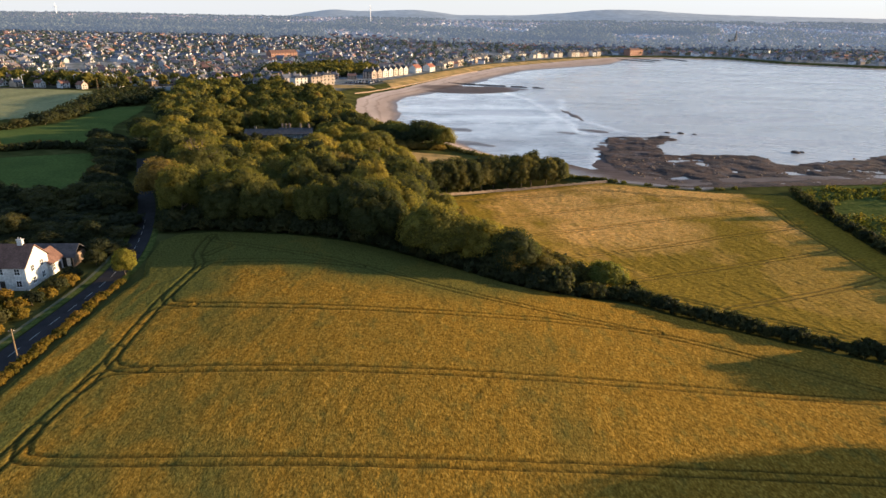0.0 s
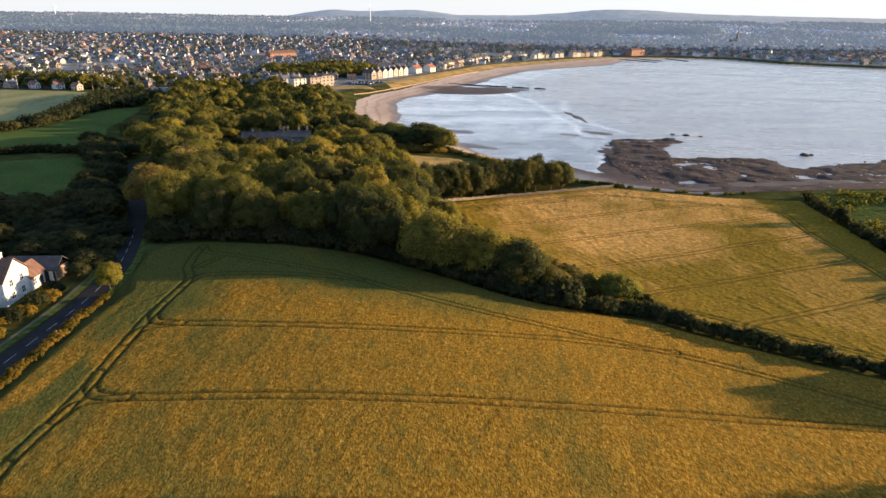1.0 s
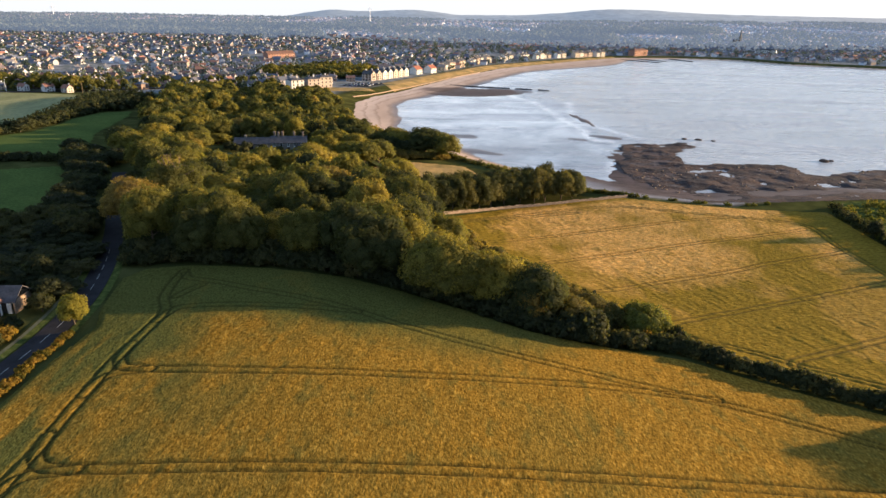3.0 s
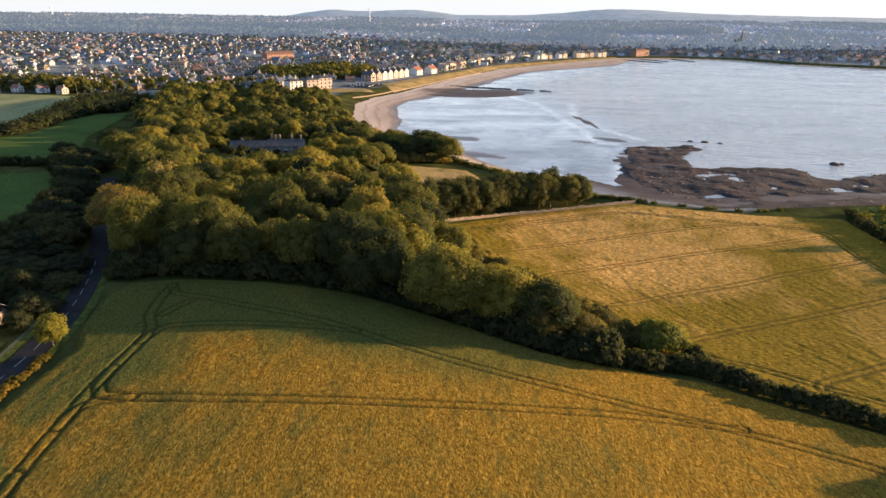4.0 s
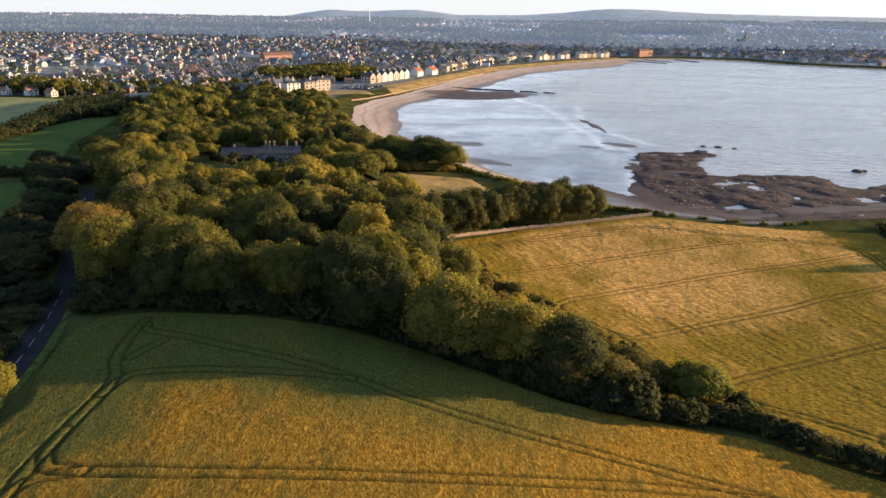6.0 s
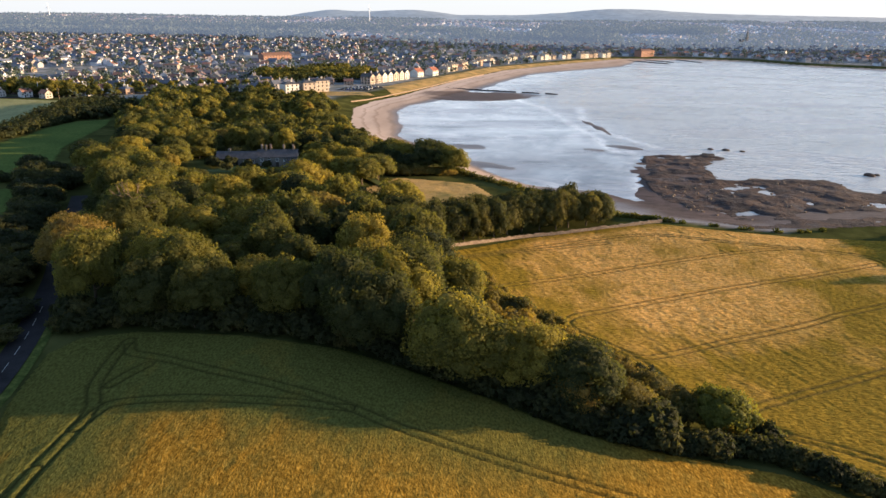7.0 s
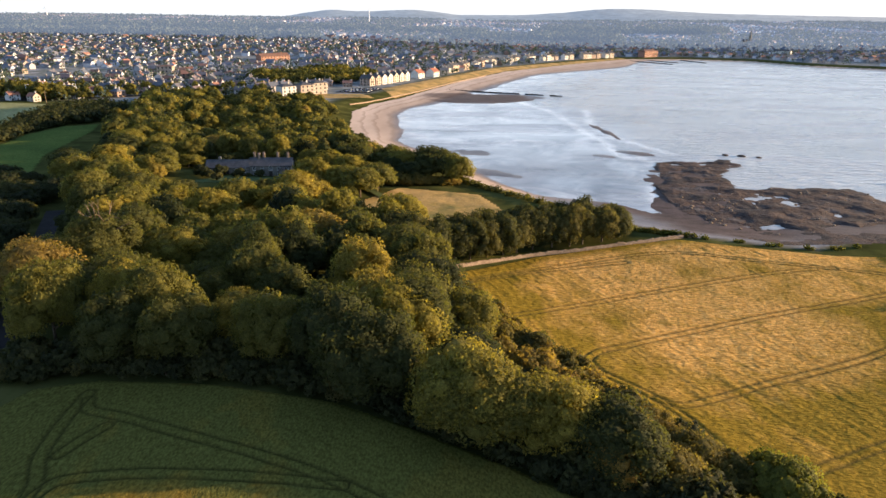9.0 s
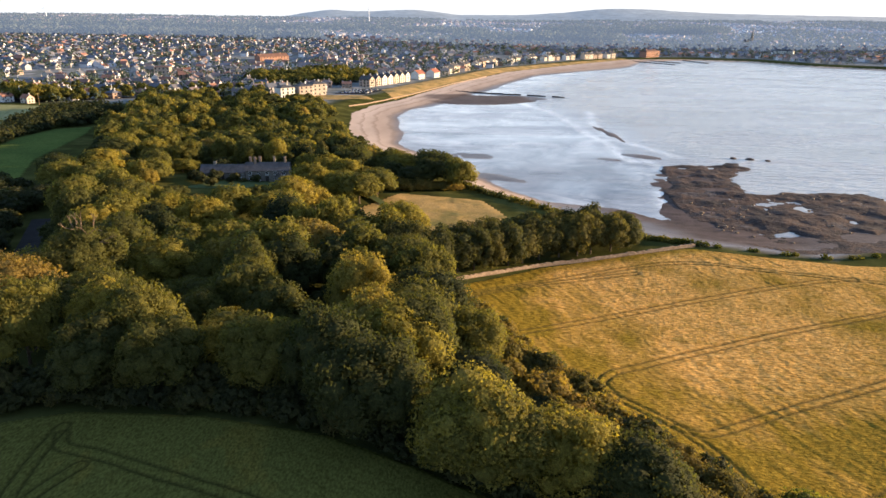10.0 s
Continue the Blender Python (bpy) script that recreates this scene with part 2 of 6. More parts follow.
def water_material():
    """Sea: wind-ruffled out in the bay, lying still over the flats."""
    m, nt, b = blank("sea_water", 0.1, 0.5)
    b.inputs["IOR"].default_value = 1.33
    r = ramp_node(nt, [(0.35, (0.38, 0.385, 0.385)), (0.65, (0.47, 0.475, 0.475))])
    nt.links.new(noise_node(nt, 0.012, 4.0, (0.5, 1.6, 1.0), 0.5), r.inputs["Fac"])
    # pale wisps over the flats: cloud reflections painted into the water colour
    w = ramp_node(nt, [(0.34, (0.22, 0.25, 0.285)), (0.46, (0.34, 0.375, 0.42)), (0.56, (0.46, 0.5, 0.54)), (0.7, (0.66, 0.69, 0.72))])
    cloud_wisp = noise_node(nt, 0.036, 10.0, (0.8, 1.15, 1.0), 0.75, 0.66)
    cloud_wisp.node.inputs["Distortion"].default_value = 1.6
    nt.links.new(cloud_wisp, w.inputs["Fac"])
    calm = attr(nt, "calm")
    c = blend(nt, "MIX", calm, r.outputs["Color"], w.outputs["Color"])
    c = blend(nt, "MULTIPLY", attr(nt, "wetsand"), c, (0.44, 0.4, 0.41))
    # lines of foam where the swell runs out over the bar
    ff = nt.nodes.new("ShaderNodeMath")
    ff.operation = "MULTIPLY"
    fr = ramp_node(nt, [(0.36, (0.1, 0.1, 0.1)), (0.58, (1, 1, 1))])
    nt.links.new(noise_node(nt, 0.12, 7.0, (1.0, 0.4, 1.0), 0.1, 0.7), fr.inputs["Fac"])
    nt.links.new(fr.outputs["Color"], ff.inputs[0])
    nt.links.new(attr(nt, "foam"), ff.inputs[1])
    c = blend(nt, "MIX", ff.outputs["Value"], c, (0.85, 0.87, 0.88))
    nt.links.new(c, b.inputs["Base Color"])
    ro = ramp_node(nt, [(0.4, (0.14, 0.14, 0.14)), (0.62, (0.32, 0.32, 0.32))])
    nt.links.new(noise_node(nt, 0.02, 6.0, (0.5, 1.4, 1.0), 0.4), ro.inputs["Fac"])
    nt.links.new(ro.outputs["Color"], b.inputs["Roughness"])
    still = nt.nodes.new("ShaderNodeMapRange")
    still.inputs["To Min"].default_value, still.inputs["To Max"].default_value = 1.0, 0.06
    nt.links.new(calm, still.inputs["Value"])
    h = nt.nodes.new("ShaderNodeMath")
    h.operation = "MULTIPLY"
    nt.links.new(noise_node(nt, 0.22, 5.0, (0.45, 1.2, 1.0), 0.35, 0.6), h.inputs[0])
    nt.links.new(still.outputs["Result"], h.inputs[1])
    nt.links.new(bump(nt, h.outputs["Value"], 0.9, 1.7), b.inputs["Normal"])
    return m


M_GROUND = ground_material()
M_WATER = water_material()
M_WHEAT = crop_material("ripening_wheat", [(0.3, (0.18, 0.098, 0.015)), (0.5, (0.335, 0.186, 0.026)), (0.68, (0.56, 0.335, 0.062))], (0.135, 0.132, 0.034), (0.04, 0.036, 0.012), 0.25, (0.5, 0.78))
M_BARLEY = crop_material("ripe_barley", [(0.3, (0.55, 0.28, 0.068)), (0.5, (0.8, 0.44, 0.127)), (0.7, (0.89, 0.55, 0.195))], (0.31, 0.204, 0.028), (0.11, 0.085, 0.028), 0.22, (0.47, 0.62), (0.48, 1.0, 1.0), 1.0, (0.9, 0.45))
M_PASTURE = surface("pasture_grass", [(0.3, (0.07, 0.1, 0.03)), (0.55, (0.09, 0.125, 0.035)), (0.75, (0.12, 0.145, 0.042))], 0.05, 0.9, 1.2, (0.5, 0.2), spec=0.0)
M_HAY = surface("cut_hayfield", [(0.3, (0.16, 0.17, 0.06)), (0.7, (0.27, 0.26, 0.11))], 0.05, 0.9, 1.0, (0.4, 0.2), stretch=(1, 0.2, 1), turn=0.5)
M_MEADOW = surface("dry_meadow_grass", [(0.3, (0.14, 0.12, 0.03)), (0.5, (0.34, 0.22, 0.07)), (0.7, (0.5, 0.31, 0.11))], 0.08, 0.9, 1.4, (0.6, 0.25))
M_LAWN = surface("mown_lawn", [(0.3, (0.05, 0.075, 0.024)), (0.7, (0.085, 0.11, 0.036))], 0.2, 0.9, 2.0, (0.3, 0.1))
M_VERGE = surface("rough_verge_grass", [(0.3, (0.04, 0.055, 0.016)), (0.55, (0.09, 0.11, 0.03)), (0.75, (0.19, 0.17, 0.055))], 0.5, 0.9, 2.5, (0.6, 0.2), spec=0.0)
M_ASPHALT = surface("worn_asphalt", [(0.3, (0.02, 0.019, 0.021)), (0.7, (0.034, 0.032, 0.035))], 0.35, 0.85, 6.0, (0.3, 0.03), spec=0.12)
M_PAVING = surface("mossy_concrete_paving", [(0.3, (0.085, 0.092, 0.05)), (0.7, (0.14, 0.142, 0.085))], 0.7, 0.9, 5.0, (0.3, 0.03))
M_PAINT = surface("road_paint", [(0.3, (0.28, 0.28, 0.27)), (0.7, (0.46, 0.46, 0.45))], 2.0, 0.7)
M_ROCK = surface("weedy_rock", [(0.3, (0.014, 0.012, 0.013)), (0.44, (0.04, 0.029, 0.028)), (0.54, (0.078, 0.048, 0.036)), (0.64, (0.055, 0.046, 0.047)), (0.78, (0.15, 0.13, 0.13))], 0.07, 0.85, 0.7, (0.9, 0.5), spec=0.15, detail=9.0)
M_STONE = surface("field_stone", [(0.3, (0.19, 0.135, 0.095)), (0.7, (0.34, 0.25, 0.18))], 0.9, 0.9, 3.0, (0.8, 0.15))
M_BARK = surface("bark", [(0.3, (0.06, 0.045, 0.03)), (0.7, (0.17, 0.13, 0.09))], 1.5, 0.9, 5.0, (0.8, 0.1))
M_DEAD = surface("bare_dead_wood", [(0.3, (0.11, 0.075, 0.05)), (0.7, (0.2, 0.14, 0.095))], 1.5, 0.9, 5.0, (0.6, 0.05))
M_WOODPOLE = surface("weathered_pole_wood", [(0.3, (0.17, 0.12, 0.07)), (0.7, (0.3, 0.22, 0.13))], 1.0, 0.9, 6.0, (0.4, 0.03))
GREENS = [(0.0, (0.038, 0.048, 0.025)), (0.22, (0.068, 0.076, 0.03)), (0.45, (0.12, 0.119, 0.037)), (0.66, (0.195, 0.177, 0.044)), (0.85, (0.265, 0.219, 0.048)), (0.95, (0.275, 0.215, 0.06)), (1.0, (0.24, 0.17, 0.055))]
M_LEAF = foliage("broadleaf_foliage", GREENS)
M_LEAF_S = foliage("mixed_foliage", [(0.28 + 0.44 * q, c) for q, c in GREENS], by="place")
# dark leaf colours, with the wood's shade painted in for lane trees and hedges
M_LEAF_D = foliage("dark_shaded_foliage", [(0.0, (0.038, 0.046, 0.026)), (0.6, (0.064, 0.07, 0.033)), (1.0, (0.105, 0.098, 0.04))])
M_LEAF_SD = foliage("dark_shaded_hedge_foliage", [(0.3, (0.032, 0.042, 0.024)), (0.5, (0.054, 0.062, 0.03)), (0.7, (0.085, 0.086, 0.036))], by="place")
M_AVENUE = foliage("dark_row_foliage", [(0.0, (0.06, 0.068, 0.03)), (0.6, (0.095, 0.095, 0.037)), (1.0, (0.13, 0.118, 0.042))])
M_THICKET = foliage("thicket_foliage", [(0.0, (0.12, 0.108, 0.036)), (0.5, (0.2, 0.155, 0.045)), (1.0, (0.26, 0.18, 0.052))])
# brighter copy of the wood's leaf colour: sunlight painted on the great tree
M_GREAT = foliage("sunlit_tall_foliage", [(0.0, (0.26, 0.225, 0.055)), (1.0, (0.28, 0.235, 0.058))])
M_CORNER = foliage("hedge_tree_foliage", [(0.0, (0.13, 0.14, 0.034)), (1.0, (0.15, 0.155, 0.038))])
# leaf colour raised to paint the roadside tree as sunlit
M_LIT = foliage("sun_toned_foliage", [(0.0, (0.22, 0.2, 0.04)), (1.0, (0.25, 0.225, 0.045))])
M_PINE = foliage("pine_foliage", [(0.0, (0.03, 0.045, 0.014)), (1.0, (0.075, 0.07, 0.022))], clear=0.15)
M_SCRUB = foliage("scrub_foliage", [(0.2, (0.045, 0.065, 0.015)), (0.5, (0.12, 0.125, 0.03)), (0.8, (0.2, 0.16, 0.045))], by="place")
M_HEDGE = foliage("hedge_foliage", [(0.0, (0.085, 0.08, 0.02)), (0.5, (0.18, 0.135, 0.026)), (1.0, (0.27, 0.175, 0.038))])
M_BLOSSOM = foliage("pale_blossom", [(0.0, (0.45, 0.36, 0.26)), (1.0, (0.55, 0.45, 0.34))])
M_FAR_BELT = foliage("haze_glow_foliage", [(0.2, (0.05, 0.065, 0.06)), (0.5, (0.08, 0.1, 0.085)), (0.8, (0.12, 0.13, 0.1))], by="place", clear=0.2)
M_FAR_FIELD = surface("haze_glow_fields", [(0.3, (0.04, 0.06, 0.045)), (0.45, (0.06, 0.08, 0.055)), (0.58, (0.1, 0.105, 0.08)), (0.72, (0.2, 0.19, 0.14))], 0.006, 1.0, 0.05, stretch=(1.0, 0.5, 1.0))
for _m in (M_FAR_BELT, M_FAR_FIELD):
    # blue emission paints haze over the far trees and fields beyond the town
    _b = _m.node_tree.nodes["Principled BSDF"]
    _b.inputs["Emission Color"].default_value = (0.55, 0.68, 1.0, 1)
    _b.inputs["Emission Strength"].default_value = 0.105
# greyed blue-green: haze over the town put into the leaf colour
M_FAR_TREE = foliage("hazed_suburban_foliage", [(0.2, (0.055, 0.08, 0.078)), (0.5, (0.085, 0.115, 0.102)), (0.8, (0.13, 0.152, 0.115))], by="place", clear=0.2)

# ---------------------------------------------------------------- plan: coast, land heights


def vnoise(x, y, seed=0):
    """Smooth value noise, -1 to 1, over arrays."""
    x, y = np.asarray(x, float), np.asarray(y, float)
    ix, iy = np.floor(x).astype(np.int64), np.floor(y).astype(np.int64)
    fx, fy = x - ix, y - iy
    fx, fy = fx * fx * (3 - 2 * fx), fy * fy * (3 - 2 * fy)

    def h(a, b):
        k = (a * 374761393 + b * 668265263 + seed * 1442695041) & 0xFFFFFFFF
        k = ((k ^ (k >> 13)) * 1274126177) & 0xFFFFFFFF
        return ((k ^ (k >> 16)) & 0xFFFF) / 32767.5 - 1.0

    a, b, c, d = h(ix, iy), h(ix + 1, iy), h(ix, iy + 1), h(ix + 1, iy + 1)
    return (a * (1 - fx) + b * fx) * (1 - fy) + (c * (1 - fx) + d * fx) * fy


def fbm(x, y, seed=0, octaves=4):
    z, amp = 0.0, 0.5
    for o in range(octaves):
        z = z + amp * vnoise(x * 2 ** o, y * 2 ** o, seed + o * 17)
        amp *= 0.5
    return z


def smooth(a, b, v):
    u = np.clip((v - a) / (b - a), 0, 1)
    return u * u * (3 - 2 * u)


# spot heights of the land, in metres over the near field
SPOTS = np.array([
    (-60, 40, 0), (0, 40, 0), (60, 40, -3), (-58, 118, .4), (-55, 94, -.4), (-62, 150, .3), (-30, 150, .2), (-75, 135, -.2),
    (0, 110, -.6), (20, 118, -2.6), (42, 116, -4.8), (80, 100, -6.5), (47, 155, -8.6), (84, 153, -9.5), (22, 195, -9.5),
    (77, 217, -11), (67, 272, -10.8), (40, 264, -11.3), (17, 259, -11.6), (130, 190, -11), (160, 245, -12), (130, 270, -11.5)], float)
SPOTS = np.vstack([SPOTS, np.array([
    (-30, 302, -8.5), (-86, 370, -9), (-110, 130, 0), (-110, 200, -.5), (-60, 200, -2), (-130, 330, -4), (-200, 250, -1),
    (-250, 500, -6), (-60, 480, -9), (-150, 30, 0), (-300, 100, 1), (150, 50, -8), (200, 150, -11), (-60, 0, 0), (60, -40, -2),
    (-60, -120, 1), (300, 100, -11), (0, 700, -9), (-400, 900, -4), (-500, 500, -2), (300, 1400, -9), (600, 1300, -9)], float),
    np.array([(-300, 1500, 2), (900, 1100, -8)], float)])


def spline_weights():
    n = len(SPOTS)
    a = np.zeros((n + 3, n + 3))
    r2 = (((SPOTS[:, None, :2] - SPOTS[None, :, :2]) / 100) ** 2).sum(2)
    a[:n, :n] = 0.5 * r2 * np.log(r2 + 1e-9) + np.eye(n) * 0.02
    a[:n, n] = 1
    a[:n, n + 1:] = SPOTS[:, :2] / 100
    a[n:, :n] = a[:n, n:].T
    return np.linalg.solve(a, np.r_[SPOTS[:, 2], 0, 0, 0])


WEIGHTS = spline_weights()


def land(x, y):
    x, y = np.asarray(x, float), np.asarray(y, float)
    n = len(SPOTS)
    cx, cy = np.clip(x, -480, 900), np.clip(y, -150, 1500)
    z = WEIGHTS[n] + WEIGHTS[n + 1] * cx / 100 + WEIGHTS[n + 2] * cy / 100
    for i in range(n):
        r2 = ((cx - SPOTS[i, 0]) / 100) ** 2 + ((cy - SPOTS[i, 1]) / 100) ** 2
        z = z + WEIGHTS[i] * 0.5 * r2 * np.log(r2 + 1e-9)
    z = np.clip(z, -12.0, 3.0)
    far = smooth(1200, 4700, np.hypot(x * 0.8, y))
    return z + far * (26 + 30 * smooth(-1500, 2500, x))


# the shore: the top of the beach or the lip of the bank, from the near right round the bay
COAST = np.array([
    (6000, 260), (900, 285), (420, 305), (199, 292), (150, 283), (127, 279), (108, 270), (86, 276), (66, 284), (48, 300), (26, 324), (6, 345),
    (-16, 378), (-40, 418), (-58, 444), (-73, 498), (-80, 560), (-70, 605), (-53, 640), (0, 799), (65, 952), (189, 1124), (300, 1262),
    (420, 1292), (517, 1262), (571, 1160), (687, 1085), (900, 1040), (1400, 960), (6000, 700)], float)


def inside(poly, x, y):
    x, y = np.asarray(x, float), np.asarray(y, float)
    c = np.zeros(np.broadcast(x, y).shape, bool)
    q = np.asarray(poly, float)
    for (x0, y0), (x1, y1) in zip(q, np.roll(q, -1, 0)):
        if y0 != y1:
            c ^= ((y0 > y) != (y1 > y)) & (x < (x1 - x0) * (y - y0) / (y1 - y0) + x0)
    return c


def line_dist(line, x, y):
    """Distance to a polyline."""
    d = np.full(np.broadcast(x, y).shape, 1e18)
    for (x0, y0), (x1, y1) in zip(line[:-1], line[1:]):
        dx, dy = x1 - x0, y1 - y0
        u = np.clip(((x - x0) * dx + (y - y0) * dy) / (dx * dx + dy * dy), 0, 1)
        d = np.minimum(d, (x - x0 - u * dx) ** 2 + (y - y0 - u * dy) ** 2)
    return np.sqrt(d)


SEA_Z = -13.0
FLATS = [(10, 330), (60, 290), (88, 300), (84, 364), (98, 400), (88, 527), (62, 660), (60, 720), (95, 800), (165, 960), (230, 1080), (120, 1080), (0, 850), (-40, 640), (-60, 560), (-45, 430), (-10, 370)]
ROCKS = [(84, 360), (98, 404), (120, 412), (144, 418), (140, 400), (122, 380), (120, 358), (146, 357), (168, 355), (174, 337), (197, 343), (224, 353), (250, 367), (300, 372), (420, 385), (430, 300),
         (199, 288), (150, 280), (127, 276), (100, 274), (88, 284), (80, 304), (81, 330)]


# sand and mud banks left bare by the tide: centre, half lengths, turn, height over the water
BARS = [(18, 668, 50, 30, 0.05, 0.42), (93, 498, 36, 2.3, -1.45, 0.26), (12, 376, 20, 7, -0.55, 0.16), (93, 428, 13, 6, -0.6, 0.14), (75, 419, 8, 5, -0.4, 0.08), (95, 348, 17, 60, -0.2, 0.13), (86, 366, 6, 4, 0.0, 0.14), (-10, 422, 6, 5, -0.6, 0.1), (30, 900, 60, 16, 1.1, 0.12), (150, 1010, 60, 18, 0.8, 0.12)]
# where the swell breaks
SURF = [[(100, 600), (90, 526), (93, 482), (99, 462), (106, 447), (113, 427)], [(45, 667), (61, 615), (70, 594), (76, 539), (79, 494), (84, 457), (83, 430), (86, 416), (94, 414)], [(95, 396), (101, 397), (99, 378)], [(82, 352), (77, 328), (90, 323)]]


def shore_dist(x, y):
    """Metres inland of the shore line; minus out to sea."""
    d = line_dist(COAST, x, y)
    return np.where(inside(list(COAST) + [(6000, 700)], x, y), -d, d)


def poly_depth(poly, x, y):
    d = line_dist(np.vstack([poly, poly[:1]]), x, y)
    return np.where(inside(poly, x, y), d, -d)


def relief(x, y):
    """Height of the bare ground, and how sandy and how wet it is."""
    x, y = np.asarray(x, float), np.asarray(y, float)
    d = shore_dist(x, y) + 1.5 * fbm(x / 14, y / 14, 5)
    wide = 13.0 + 13 * smooth(25, 60, x) * smooth(350, 325, y) + (8 * smooth(330, 400, y) + 17 * smooth(430, 500, y) + 12 * smooth(620, 760, y)) * smooth(330, 240, x) + 40 * smooth(900, 1100, y) * smooth(420, 250, x)
    top = np.maximum(land(x, y), -11.6)
    up = -11.4 + (top + 11.4) * smooth(-1, np.where(y < 320, 7.0, 22.0), d)
    flat = smooth(-12, 25, poly_depth(FLATS, x, y))
    bars = 0.9 * fbm(x / 46 + y / 120, y / 70 - x / 160, 9, 5)
    floor = -13.06 - 0.022 * np.clip(-d - wide, 0, 400) * (1 - flat) - 1.1 * (1 - flat) + flat * (0.26 * bars - 0.04)
    for cx, cy, ax, ay, turn, lift in BARS:
        u, v = (x - cx) * math.cos(turn) + (y - cy) * math.sin(turn), (y - cy) * math.cos(turn) - (x - cx) * math.sin(turn)
        e = (u / ax) ** 2 + (v / ay) ** 2 + 0.9 * fbm(x / 14 + 0.3 * y / 14, y / 20, 41, 5)
        floor = np.maximum(floor, -13.3 + (lift + 0.3) * smooth(2.2, 0.2, e) + 0.16 * fbm(u / 11, v / 5, 43, 4))
    down = -11.4 + (floor + 11.4) * np.clip(-d / wide, 0, 1)
    z = np.where(d > -1, up, down)
    sand = smooth(1.5, -1.5, d + np.where(y < 320, 3.0, 0.0))
    wet = np.maximum(smooth(0.62, 0.9, -d / wide), smooth(345, 320, y) * smooth(2, -2, d))
    return z, sand, wet


def height(x, y):
    return float(relief(np.array([x]), np.array([y]))[0][0])


# ---------------------------------------------------------------- mesh helpers


def array_mesh(name, verts, faces, material=None, shade=False, attrs=None):
    me = bpy.data.meshes.new(name)
    verts, faces = np.asarray(verts, np.float32), np.asarray(faces, np.int32)
    k = faces.shape[1]
    me.vertices.add(len(verts))
    me.vertices.foreach_set("co", verts.ravel())
    me.loops.add(faces.size)
    me.loops.foreach_set("vertex_index", faces.ravel())
    me.polygons.add(len(faces))
    me.polygons.foreach_set("loop_start", np.arange(0, faces.size, k, dtype=np.int32))
    me.polygons.foreach_set("use_smooth", np.full(len(faces), shade))
    for key, val in (attrs or {}).items():
        me.attributes.new(key, "FLOAT", "POINT").data.foreach_set("value", np.asarray(val, np.float32).ravel())
    me.update(calc_edges=True)
    if material:
        me.materials.append(material)
    return me


def grid_faces(nx, ny):
    i = np.arange(nx * ny).reshape(ny, nx)
    return np.stack([i[:-1, :-1], i[:-1, 1:], i[1:, 1:], i[1:, :-1]], -1).reshape(-1, 4)


def part(name, me, material=None, parent=None, label="", at=None):
    """Links one mesh (a bmesh or a mesh) as ONE object under a thing or a part."""
    if isinstance(me, bmesh.types.BMesh):
        bm, me = me, bpy.data.meshes.new(name)
        bm.to_mesh(me)
        bm.free()
    if material and not me.materials:
        me.materials.append(material)
    ob = new(name, me)
    if parent:
        ob.parent = parent
    if at is not None:
        ob.matrix_basis = at
    return tagged(ob, label)


def box(bm, x0, y0, z0, x1, y1, z1, m=None):
    r = bmesh.ops.create_cube(bm, size=1.0)
    t = Matrix.Translation(((x0 + x1) / 2, (y0 + y1) / 2, (z0 + z1) / 2)) @ Matrix.Diagonal((x1 - x0, y1 - y0, z1 - z0, 1))
    bmesh.ops.transform(bm, matrix=(m @ t) if m else t, verts=r["verts"])
    return r["verts"]


def tube(bm, a, b, ra, rb, sides=7):
    a, b = Vector(a), Vector(b)
    q = (b - a).to_track_quat("Z", "Y").to_matrix()
    rings = []
    for c, r in ((a, ra), (b, rb)):
        rings.append([bm.verts.new(c + q @ Vector((r * math.cos(k * math.tau / sides), r * math.sin(k * math.tau / sides), 0))) for k in range(sides)])
    for k in range(sides):
        bm.faces.new((rings[0][k], rings[0][(k + 1) % sides], rings[1][(k + 1) % sides], rings[1][k]))
    bm.faces.new(rings[1])


def patch(poly, step, lift, fn=None):
    """A draped sheet over a plot: vertices on a grid, cells outside the outline left out."""
    q = np.asarray(poly, float)
    xs = np.arange(q[:, 0].min() - step, q[:, 0].max() + 2 * step, step)
    ys = np.arange(q[:, 1].min() - step, q[:, 1].max() + 2 * step, step)
    gx, gy = np.meshgrid(xs, ys)
    f = grid_faces(len(xs), len(ys))
    keep = inside(poly, gx.ravel()[f].mean(1), gy.ravel()[f].mean(1))
    f = f[keep]
    used, inv = np.unique(f, return_inverse=True)
    x, y = gx.ravel()[used], gy.ravel()[used]
    return x, y, inv.reshape(-1, 4)


def strip(line, half, lift, step=2.0):
    """A draped ribbon along a line of plan points."""
    pts = np.asarray(line, float)
    seg = np.r_[0, np.cumsum(np.hypot(*np.diff(pts, axis=0).T))]
    s = np.arange(0, seg[-1], step)
    px, py = np.interp(s, seg, pts[:, 0]), np.interp(s, seg, pts[:, 1])
    tx, ty = np.gradient(px), np.gradient(py)
    ln = np.hypot(tx, ty)
    nx, ny = -ty / ln, tx / ln
    offs = np.linspace(-half, half, 5)
    x, y = px[:, None] + nx[:, None] * offs, py[:, None] + ny[:, None] * offs
    z = relief(x.ravel(), y.ravel())[0] + lift
    return np.c_[x.ravel(), y.ravel(), z], grid_faces(5, len(s))


